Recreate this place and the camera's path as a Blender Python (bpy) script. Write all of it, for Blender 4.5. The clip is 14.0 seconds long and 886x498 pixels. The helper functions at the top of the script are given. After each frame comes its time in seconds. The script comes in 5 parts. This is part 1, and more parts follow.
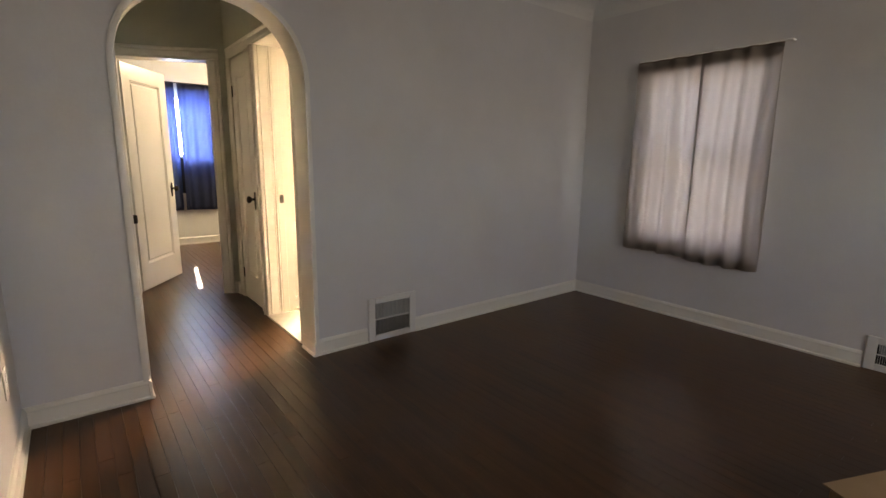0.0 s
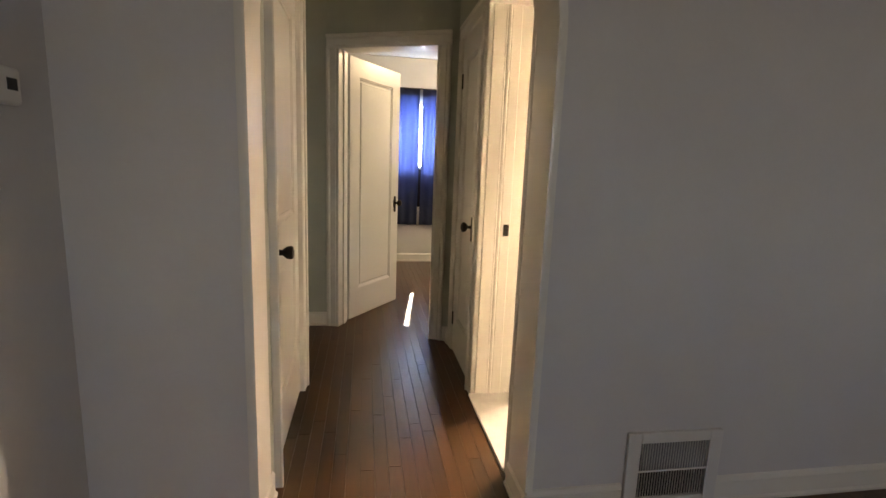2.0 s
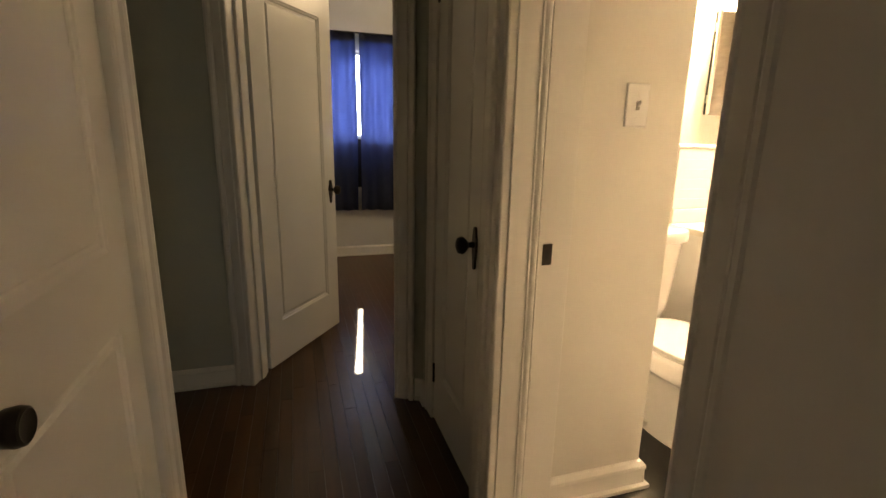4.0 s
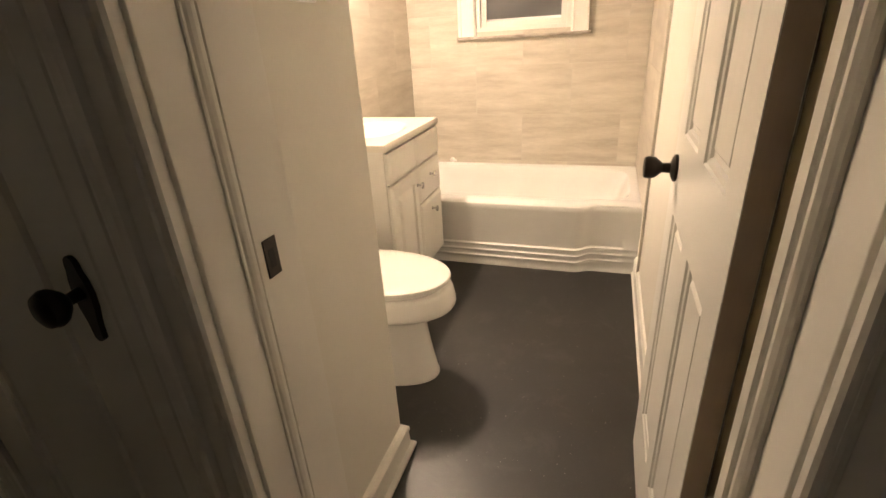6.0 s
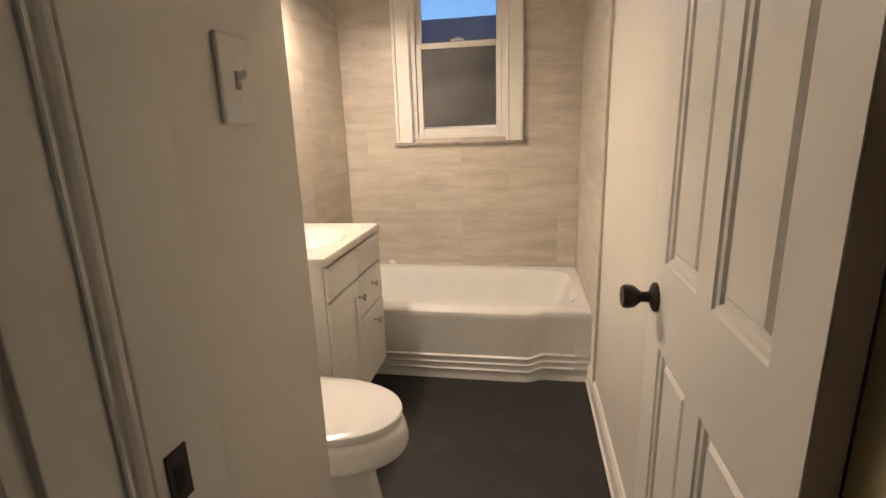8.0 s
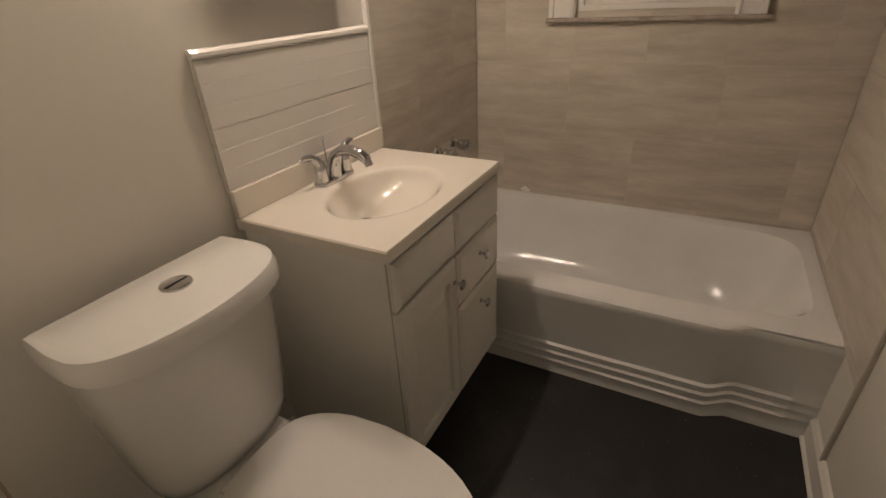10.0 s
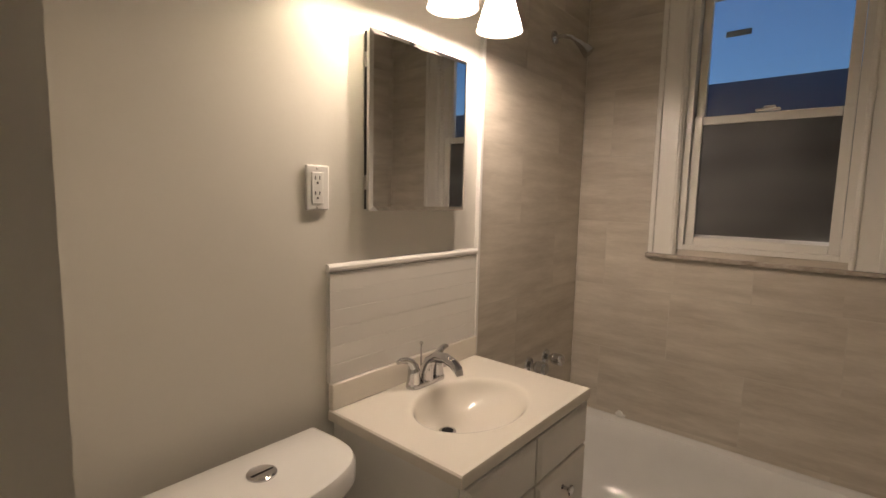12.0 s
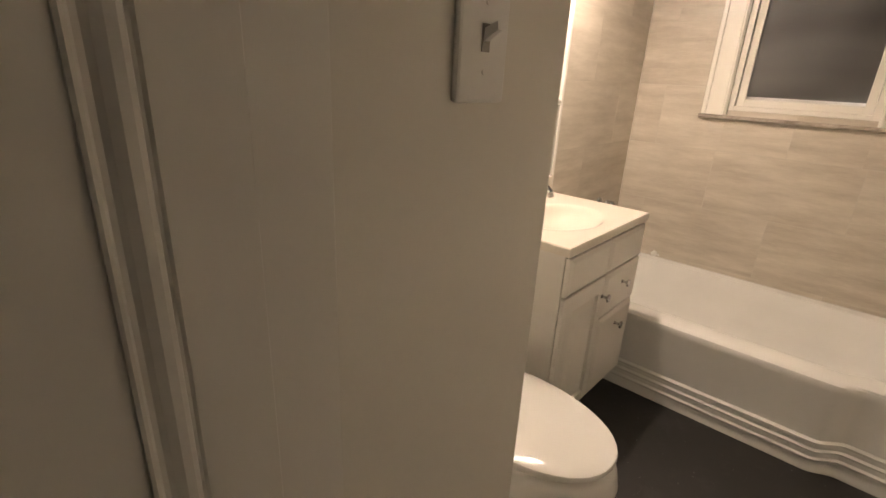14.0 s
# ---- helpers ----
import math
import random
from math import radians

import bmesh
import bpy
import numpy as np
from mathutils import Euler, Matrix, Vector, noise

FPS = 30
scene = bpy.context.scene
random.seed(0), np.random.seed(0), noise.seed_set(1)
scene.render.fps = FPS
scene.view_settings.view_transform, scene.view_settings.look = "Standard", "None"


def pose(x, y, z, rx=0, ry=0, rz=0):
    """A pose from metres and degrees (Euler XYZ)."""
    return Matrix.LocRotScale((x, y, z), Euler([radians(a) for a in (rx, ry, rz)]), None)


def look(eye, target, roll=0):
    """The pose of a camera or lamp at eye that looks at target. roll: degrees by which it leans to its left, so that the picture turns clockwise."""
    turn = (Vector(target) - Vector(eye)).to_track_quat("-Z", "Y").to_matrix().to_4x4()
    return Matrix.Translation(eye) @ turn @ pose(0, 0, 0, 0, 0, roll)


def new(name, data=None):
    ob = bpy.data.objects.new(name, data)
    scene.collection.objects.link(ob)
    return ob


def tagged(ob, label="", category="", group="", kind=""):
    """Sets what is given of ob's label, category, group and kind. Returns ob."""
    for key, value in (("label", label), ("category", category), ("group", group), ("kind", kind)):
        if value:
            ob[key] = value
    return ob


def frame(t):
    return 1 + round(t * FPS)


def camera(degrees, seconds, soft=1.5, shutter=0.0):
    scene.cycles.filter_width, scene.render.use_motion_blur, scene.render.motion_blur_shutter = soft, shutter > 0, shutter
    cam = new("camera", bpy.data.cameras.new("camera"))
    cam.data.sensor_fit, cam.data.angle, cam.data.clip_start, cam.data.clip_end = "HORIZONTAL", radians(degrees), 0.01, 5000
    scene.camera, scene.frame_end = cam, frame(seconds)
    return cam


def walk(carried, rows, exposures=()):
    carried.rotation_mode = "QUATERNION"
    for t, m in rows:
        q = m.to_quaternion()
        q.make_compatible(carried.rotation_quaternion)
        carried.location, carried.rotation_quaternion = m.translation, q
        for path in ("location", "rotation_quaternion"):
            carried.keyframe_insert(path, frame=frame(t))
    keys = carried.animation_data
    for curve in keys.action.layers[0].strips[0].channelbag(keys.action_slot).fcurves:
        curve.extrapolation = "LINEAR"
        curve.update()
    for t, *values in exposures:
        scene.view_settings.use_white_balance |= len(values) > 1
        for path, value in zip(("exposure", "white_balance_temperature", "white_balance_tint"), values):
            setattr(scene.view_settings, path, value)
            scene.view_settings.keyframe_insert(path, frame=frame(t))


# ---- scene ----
cam = camera(85.9, 14.0, soft=1.5)
PATH = [
    (0, (-0.019, 0.169, 1.256), (1.188, 1.718, 0.877), 0.7),
    (0.5, (0.194, 0.4, 1.238), (0.951, 2.212, 0.861), 1.4),
    (1, (0.331, 0.689, 1.227), (0.824, 2.586, 0.827), 1.5),
    (1.5, (0.417, 1.066, 1.255), (0.851, 2.984, 0.893), 1.6),
    (2, (0.524, 1.45, 1.238), (0.851, 3.394, 0.9), 2.2),
    (2.2, (0.541, 1.579, 1.244), (0.836, 3.526, 0.896), 2.0),
    (4.3, (0.605, 2.823, 1.247), (1.341, 4.607, 0.721), 0.8),
    (4.5, (0.628, 2.911, 1.243), (1.522, 4.589, 0.623), 0.7),
    (5, (0.705, 3.093, 1.229), (1.942, 4.448, 0.433), -1.2),
    (5.5, (0.752, 3.212, 1.208), (2.271, 4.12, 0.276), -3.1),
    (6, (0.722, 3.381, 1.219), (2.44, 3.986, 0.393), -3.5),
    (6.5, (0.727, 3.425, 1.231), (2.583, 3.779, 0.574), -2.9),
    (7, (0.729, 3.443, 1.265), (2.652, 3.671, 0.765), -3.0),
    (7.5, (0.761, 3.452, 1.269), (2.682, 3.721, 0.784), -2.8),
    (7.7, (0.8, 3.464, 1.264), (2.716, 3.764, 0.775), -2.4),
    (9.8, (1.654, 3.652, 1.333), (3.3, 4.48, 0.555), -3.5),
    (10, (1.711, 3.654, 1.322), (3.24, 4.513, 0.361), -3.2),
    (10.5, (1.751, 3.657, 1.292), (2.939, 4.483, -0.089), -2.9),
    (11, (1.75, 3.63, 1.292), (2.902, 4.553, -0.057), -3.5),
    (11.5, (1.729, 3.632, 1.344), (3.047, 4.809, 0.407), -2.7),
    (11.9, (1.688, 3.612, 1.411), (3.171, 4.902, 1.043), 0.3),
    (12, (1.682, 3.625, 1.416), (3.193, 4.916, 1.197), 1.3),
    (12.5, (1.626, 3.632, 1.438), (3.368, 4.616, 1.47), -1.0),
    (13, (1.547, 3.622, 1.406), (3.403, 4.357, 1.276), -1.0),
    (13.5, (1.366, 3.604, 1.338), (3.101, 4.524, 0.959), 0.6),
    (13.7, (1.278, 3.598, 1.328), (2.906, 4.645, 0.826), 1.6),
    (14, (1.15, 3.588, 1.309), (2.559, 4.83, 0.621), 2.9),
]
walk(cam, [(t, look(eye, target, roll)) for t, eye, target, roll in PATH], [
    (0.0, 3.65, 8100, 10), (0.5, 3.55, 7900, 10), (1.0, 3.35, 8100, 10), (1.5, 3.25, 7900, 10), (2.2, 3.15, 7900, 10), (4.3, 1.62, 8800, 10), (5.5, 1.25, 7800, 10), (6.3, 0.98, 7000, 10), (7.0, 0.8, 6700, 10), (7.7, 0.55, 6600, 10),
    (9.8, -1.1, 6500, 10), (10.0, -1.05, 6500, 10), (10.5, -0.4, 6500, 10), (11.0, -0.1, 6500, 10), (11.5, -0.15, 6500, 10), (12.0, -0.95, 6500, 10), (12.5, -1.5, 6500, 10), (13.0, -1.33, 6500, 10),
    (13.5, -0.7, 6500, 10), (14.0, 0.1, 6700, 10)])

# ---- world and light ----
world = bpy.data.worlds.new("day_sky")
scene.world = world
world.use_nodes = True
wn, wl = world.node_tree.nodes, world.node_tree.links
sky = wn.new("ShaderNodeTexSky")
sky.sky_type, sky.sun_disc = "NISHITA", False
sky.sun_elevation, sky.sun_rotation = radians(36.5), radians(8)
sky.ozone_density, sky.dust_density = 9.0, 0.2
wn["Background"].inputs["Strength"].default_value = 0.15
wl.new(sky.outputs["Color"], wn["Background"].inputs["Color"])

SUN_WAY = Vector((0.14, 1.0, 0.75))
sun = bpy.data.lights.new("sun", "SUN")
sun.energy, sun.angle, sun.color = 4.0, radians(0.5), (1.0, 0.96, 0.90)
new("sun", sun).matrix_world = SUN_WAY.to_track_quat("Z", "Y").to_matrix().to_4x4()

def lamp(name, kind, energy, colour, m, **more):
    data = bpy.data.lights.new(name, kind)
    data.energy, data.color = energy, colour
    for key, value in more.items():
        if key == "radius":
            data.shadow_soft_size = value
        if key == "size":
            data.shape, data.size, data.size_y = "RECTANGLE", value[0], value[1]
    ob = new(name, data)
    ob.matrix_world = m
    return ob


SHADES = [(2.50, 4.50), (2.725, 4.50), (2.95, 4.50)]
# the first bulb is a dimmer, yellower one than the other two
for (sx, sy), watts, tint in zip(SHADES, (9.0, 25.0, 31.0), ((1.0, 0.80, 0.56), (1.0, 0.79, 0.64), (1.0, 0.79, 0.64))):
    lamp("vanity_bulb", "POINT", watts, tint, pose(sx, sy, 1.950), radius=0.028)
# sky light through the front windows of the living room and the bedroom window
lamp("front_window_daylight", "AREA", 2.0, (1.0, 0.93, 0.90), pose(1.7, -2.52, 1.4, 90, 0, 0), size=(1.0, 1.0))
lamp("side_window_daylight", "AREA", 1.35, (1.0, 0.95, 0.92), pose(3.86, 1.91, 1.28, 0, 90, 0), size=(1.3, 0.88))
lamp("bedroom_window_daylight", "AREA", 16.0, (0.62, 0.77, 1.0), pose(1.2, 7.72, 1.62, -90, 0, 0), size=(0.84, 0.8))

lamp("bedroom_bulb", "POINT", 6.5, (1.0, 0.80, 0.58), pose(1.95, 6.05, 2.36), radius=0.09)


# ---- materials ----
def material(name, colours, rough=0.5, metal=0.0, scale=3.0, stretch=(1, 1, 1), bump=0.05, fine=120.0, per_piece=0.0,
             rough_var=0.08, coat=0.0):
    """colours: two base colours between which large stains and fine grain move."""
    m = bpy.data.materials.new(name)
    m.use_nodes = True
    n, l = m.node_tree.nodes, m.node_tree.links
    b = n["Principled BSDF"]
    b.inputs["Metallic"].default_value = metal
    co = n.new("ShaderNodeTexCoord")
    mp = n.new("ShaderNodeMapping")
    mp.inputs["Scale"].default_value = stretch
    info = n.new("ShaderNodeObjectInfo")
    shift = n.new("ShaderNodeVectorMath")
    shift.operation = "MULTIPLY_ADD"
    shift.inputs[1].default_value = (1, 1, 1)
    spread = n.new("ShaderNodeVectorMath")
    spread.operation = "SCALE"
    spread.inputs[0].default_value = (17.0, 31.0, 23.0)
    l.new(info.outputs["Random"], spread.inputs["Scale"])
    l.new(co.outputs["Object"], shift.inputs[0])
    if per_piece:
        l.new(spread.outputs[0], shift.inputs[2])
    l.new(shift.outputs[0], mp.inputs["Vector"])
    big = n.new("ShaderNodeTexNoise")
    big.inputs["Scale"].default_value, big.inputs["Detail"].default_value = scale, 6.0
    big.inputs["Roughness"].default_value = 0.6
    small = n.new("ShaderNodeTexNoise")
    small.inputs["Scale"].default_value, small.inputs["Detail"].default_value = fine, 3.0
    for tex in (big, small):
        l.new(mp.outputs[0], tex.inputs["Vector"])
    add = n.new("ShaderNodeMath")
    add.operation = "MULTIPLY_ADD"
    add.inputs[1].default_value = 0.3
    l.new(small.outputs["Fac"], add.inputs[0])
    sub = n.new("ShaderNodeMath")
    sub.operation = "MULTIPLY_ADD"
    sub.inputs[1].default_value, sub.inputs[2].default_value = 2.0, -0.65
    l.new(big.outputs["Fac"], sub.inputs[0])
    l.new(sub.outputs[0], add.inputs[2])
    mix = n.new("ShaderNodeMix")
    mix.data_type = "RGBA"
    mix.inputs[6].default_value = (*colours[0], 1)
    mix.inputs[7].default_value = (*colours[1], 1)
    fac = add
    if per_piece:
        pp = n.new("ShaderNodeMath")
        pp.operation = "MULTIPLY_ADD"
        pp.inputs[1].default_value = per_piece
        l.new(info.outputs["Random"], pp.inputs[0])
        l.new(add.outputs[0], pp.inputs[2])
        off = n.new("ShaderNodeMath")
        off.operation = "SUBTRACT"
        off.inputs[1].default_value = per_piece / 2
        l.new(pp.outputs[0], off.inputs[0])
        fac = off
    fac.use_clamp = True
    l.new(fac.outputs[0], mix.inputs[0])
    l.new(mix.outputs[2], b.inputs["Base Color"])
    rv = n.new("ShaderNodeMapRange")
    rv.inputs["To Min"].default_value, rv.inputs["To Max"].default_value = max(0.02, rough - rough_var), rough + rough_var
    l.new(big.outputs["Fac"], rv.inputs["Value"])
    l.new(rv.outputs[0], b.inputs["Roughness"])
    if bump:
        bp = n.new("ShaderNodeBump")
        bp.inputs["Strength"].default_value, bp.inputs["Distance"].default_value = bump, 0.004
        l.new(small.outputs["Fac"], bp.inputs["Height"])
        l.new(bp.outputs[0], b.inputs["Normal"])
    if coat:
        b.inputs["Coat Weight"].default_value, b.inputs["Coat Roughness"].default_value = coat, 0.08
    return m


def cloth(name, colour, through_colour, share):
    m = material(name, (colour, tuple(c * 0.8 for c in colour)), 0.9, scale=4, fine=700, bump=0.15)
    n, l = m.node_tree.nodes, m.node_tree.links
    tr = n.new("ShaderNodeBsdfTranslucent")
    tr.inputs["Color"].default_value = (*through_colour, 1)
    mx = n.new("ShaderNodeMixShader")
    mx.inputs[0].default_value = share
    l.new(n["Principled BSDF"].outputs[0], mx.inputs[1])
    l.new(tr.outputs[0], mx.inputs[2])
    l.new(mx.outputs[0], n["Material Output"].inputs["Surface"])
    return m


def glass(name, rough, tint=(1, 1, 1)):
    m = bpy.data.materials.new(name)
    m.use_nodes = True
    b = m.node_tree.nodes["Principled BSDF"]
    b.inputs["Base Color"].default_value = (*tint, 1)
    b.inputs["Roughness"].default_value, b.inputs["Transmission Weight"].default_value = rough, 1.0
    b.inputs["IOR"].default_value = 1.45
    return m


PLASTER = material("living_room_plaster", ((0.60, 0.59, 0.60), (0.70, 0.69, 0.69)), 0.6, scale=1.3, fine=60, bump=0.12)
HALL_PAINT = material("hall_sage_paint", ((0.40, 0.42, 0.36), (0.47, 0.49, 0.43)), 0.6, scale=1.3, fine=70, bump=0.1)
BATH_PAINT = material("bathroom_offwhite_paint", ((0.70, 0.675, 0.61), (0.76, 0.735, 0.67)), 0.42, scale=1.6, fine=90, bump=0.06)
BED_PAINT = material("bedroom_paint", ((0.62, 0.62, 0.60), (0.70, 0.70, 0.68)), 0.6, scale=1.3, fine=70, bump=0.1)
CEILING = material("ceiling_paint", ((0.68, 0.68, 0.67), (0.76, 0.76, 0.75)), 0.7, scale=1.2, fine=80, bump=0.1)
TRIM = material("white_gloss_trim", ((0.755, 0.735, 0.68), (0.785, 0.765, 0.715)), 0.30, scale=2, fine=14, bump=0.03, rough_var=0.04)
DOOR = material("white_door_paint", ((0.745, 0.735, 0.69), (0.775, 0.765, 0.725)), 0.30, scale=2, fine=14, bump=0.03, rough_var=0.04)
OLIVE = material("olive_jamb_strip", ((0.24, 0.195, 0.105), (0.32, 0.265, 0.15)), 0.5, scale=4)
BROWN_EDGE = material("brown_door_edge", ((0.38, 0.30, 0.235), (0.48, 0.39, 0.31)), 0.6, scale=3, stretch=(4, 4, 0.4))
OAK = material("dark_stained_oak", ((0.032, 0.0137, 0.0049), (0.085, 0.037, 0.0126)), 0.33, scale=3.0, stretch=(5, 0.45, 1), fine=30, bump=0.04, per_piece=0.5, rough_var=0.06, coat=0.15)
OAK.node_tree.nodes["Principled BSDF"].inputs["Specular IOR Level"].default_value = 0.30
OAK.node_tree.nodes["Principled BSDF"].inputs["Coat Roughness"].default_value = 0.21
UNDER = material("dark_subfloor", ((0.012, 0.007, 0.005), (0.02, 0.012, 0.008)), 0.8)
VINYL = material("charcoal_vinyl", ((0.013, 0.0128, 0.0125), (0.032, 0.0305, 0.029)), 0.40, scale=2.2, fine=240, bump=0.06, rough_var=0.14)


def worn(m, flecks, scuffs):
    """Pale flecks and rubbed, scuffed patches over a material's colour."""
    n, l = m.node_tree.nodes, m.node_tree.links
    b = n["Principled BSDF"]
    base = b.inputs["Base Color"].links[0].from_socket
    co = n.new("ShaderNodeTexCoord")
    cells, keep, dots = n.new("ShaderNodeTexVoronoi"), n.new("ShaderNodeMapRange"), n.new("ShaderNodeMix")
    cells.inputs["Scale"].default_value = 85.0
    keep.inputs["From Min"].default_value, keep.inputs["From Max"].default_value = 0.20, 0.10
    keep.inputs["To Max"].default_value = 0.55
    l.new(co.outputs["Object"], cells.inputs["Vector"])
    l.new(cells.outputs["Distance"], keep.inputs["Value"])
    patch, rub, smear = n.new("ShaderNodeTexNoise"), n.new("ShaderNodeMapRange"), n.new("ShaderNodeMix")
    patch.inputs["Scale"].default_value, patch.inputs["Detail"].default_value, patch.inputs["Roughness"].default_value = 5.5, 9.0, 0.72
    patch.inputs["Distortion"].default_value = 0.6
    rub.inputs["From Min"].default_value, rub.inputs["From Max"].default_value = 0.53, 0.72
    rub.inputs["To Max"].default_value = 0.7
    l.new(co.outputs["Object"], patch.inputs["Vector"])
    l.new(patch.outputs["Fac"], rub.inputs["Value"])
    for mix, fac, below, colour in ((smear, rub, base, scuffs), (dots, keep, smear.outputs[2], flecks)):
        mix.data_type = "RGBA"
        mix.inputs[7].default_value = (*colour, 1)
        l.new(fac.outputs[0], mix.inputs[0])
        l.new(below, mix.inputs[6])
    l.new(dots.outputs[2], b.inputs["Base Color"])


worn(VINYL, (0.045, 0.044, 0.042), (0.052, 0.050, 0.047))
STONE = material("beige_stone_tile", ((0.41, 0.365, 0.30), (0.66, 0.61, 0.53)), 0.36, scale=2.8, stretch=(1.0, 1.0, 6.0), fine=34, bump=0.04, per_piece=0.22, rough_var=0.1)
GROUT = material("pale_grout", ((0.50, 0.465, 0.40), (0.58, 0.54, 0.475)), 0.8, scale=9)
WHITE_TILE = material("white_glazed_tile", ((0.74, 0.72, 0.68), (0.80, 0.78, 0.74)), 0.09, scale=3, bump=0.10, fine=16, rough_var=0.03)
PORCELAIN = material("white_porcelain", ((0.80, 0.79, 0.76), (0.85, 0.84, 0.81)), 0.09, scale=2, bump=0.0, rough_var=0.03, coat=0.4)
ENAMEL = material("white_bath_enamel", ((0.76, 0.76, 0.74), (0.83, 0.83, 0.81)), 0.11, scale=2, bump=0.04, fine=8, rough_var=0.04)
MARBLE_TOP = material("cream_cultured_marble", ((0.78, 0.735, 0.65), (0.82, 0.775, 0.695)), 0.11, scale=2.5, bump=0.04, fine=9, rough_var=0.03)
THRESHOLD = material("white_marble_threshold", ((0.62, 0.60, 0.56), (0.80, 0.79, 0.75)), 0.3, scale=9, bump=0.03)
CABINET = material("white_cabinet_paint", ((0.76, 0.74, 0.69), (0.82, 0.80, 0.75)), 0.35, scale=3, fine=60, bump=0.03)
# dark brown stands in for the shade between the vanity fronts
GAP_SHADE = material("gap_shade_brown", ((0.10, 0.075, 0.05), (0.16, 0.12, 0.085)), 0.8, scale=8)
CHROME = material("chrome", ((0.60, 0.60, 0.61), (0.66, 0.66, 0.67)), 0.05, metal=1.0, bump=0.0, rough_var=0.03)
STEEL = material("brushed_nickel", ((0.55, 0.53, 0.50), (0.62, 0.60, 0.57)), 0.28, metal=1.0, bump=0.02)
BRONZE = material("dark_bronze", ((0.018, 0.015, 0.013), (0.045, 0.036, 0.030)), 0.34, metal=0.7, scale=20, bump=0.05)
BLACK = material("black_plastic", ((0.012, 0.012, 0.012), (0.02, 0.02, 0.02)), 0.4)
PLASTIC = material("white_plastic", ((0.76, 0.75, 0.72), (0.80, 0.79, 0.76)), 0.3, bump=0.0)
GREEN = material("green_plastic", ((0.010, 0.07, 0.045), (0.014, 0.09, 0.06)), 0.35, bump=0.0)
GREY_PLASTIC = material("grey_clear_plastic", ((0.30, 0.28, 0.25), (0.40, 0.37, 0.33)), 0.25, bump=0.0)
OLD_HOSE = material("brown_rubber_hose", ((0.045, 0.032, 0.024), (0.10, 0.075, 0.055)), 0.45, scale=18, bump=0.1)
PAPER = material("tissue_paper", ((0.80, 0.79, 0.77), (0.86, 0.85, 0.83)), 0.95, fine=300, bump=0.3)
PIPE = material("tan_painted_pipe", ((0.20, 0.165, 0.115), (0.36, 0.31, 0.24)), 0.4, scale=7, stretch=(3, 3, 0.5), bump=0.08)
CARD = material("brown_cardboard", ((0.30, 0.20, 0.11), (0.38, 0.26, 0.15)), 0.8, fine=90, bump=0.1)
METAL_WHITE = material("white_enamelled_metal", ((0.66, 0.65, 0.64), (0.74, 0.73, 0.71)), 0.4, fine=60, bump=0.05)
DUCT = material("galvanised_duct", ((0.22, 0.23, 0.23), (0.32, 0.33, 0.33)), 0.5, metal=0.1)
DARK = material("dark_void", ((0.010, 0.010, 0.010), (0.016, 0.016, 0.016)), 0.9, bump=0.0)
MIRROR = material("mirror_silver", ((0.86, 0.87, 0.87), (0.88, 0.89, 0.89)), 0.02, metal=1.0, bump=0.0, rough_var=0.01)
BEIGE_CLOTH = cloth("beige_curtain_cloth", (0.40, 0.36, 0.33), (0.66, 0.62, 0.60), 0.52)
BEIGE_HEM = cloth("beige_folded_hem_cloth", (0.33, 0.285, 0.245), (0.46, 0.40, 0.35), 0.22)
BLUE_CLOTH = cloth("navy_curtain_cloth", (0.030, 0.038, 0.062), (0.15, 0.205, 0.42), 0.42)
CLEAR = glass("clear_glass", 0.02)
FROSTED = glass("frosted_glass", 0.45, (0.22, 0.22, 0.22))
FROSTED.node_tree.nodes["Principled BSDF"].inputs["Transmission Weight"].default_value = 0.6
fn, fl = FROSTED.node_tree.nodes, FROSTED.node_tree.links
cloud, tone, where, squash = fn.new("ShaderNodeTexNoise"), fn.new("ShaderNodeValToRGB"), fn.new("ShaderNodeTexCoord"), fn.new("ShaderNodeMapping")
squash.inputs["Scale"].default_value = (0.8, 0.8, 1.7)
cloud.inputs["Scale"].default_value, cloud.inputs["Detail"].default_value = 2.4, 1.5
tone.color_ramp.elements[0].position, tone.color_ramp.elements[1].position = 0.34, 0.68
tone.color_ramp.elements[0].color, tone.color_ramp.elements[1].color = (0.10, 0.098, 0.094, 1), (0.24, 0.236, 0.23, 1)
fl.new(where.outputs["Object"], squash.inputs["Vector"])
fl.new(squash.outputs[0], cloud.inputs["Vector"])
fl.new(cloud.outputs["Fac"], tone.inputs["Fac"])
fl.new(tone.outputs["Color"], fn["Principled BSDF"].inputs["Base Color"])
MISTED = glass("misted_glass", 0.38, (0.085, 0.095, 0.12))
SCREEN = material("dark_window_screen", ((0.012, 0.013, 0.016), (0.02, 0.021, 0.025)), 0.8, bump=0.0)
BRICK_FAR = material("neighbour_wall", ((0.13, 0.13, 0.16), (0.20, 0.20, 0.25)), 0.9, scale=1.0)
ROOF_FAR = material("neighbour_roof", ((0.12, 0.125, 0.17), (0.18, 0.19, 0.25)), 0.9, scale=4)
GROUND = material("dim_ground", ((0.03, 0.035, 0.02), (0.06, 0.06, 0.045)), 0.95, scale=0.6)


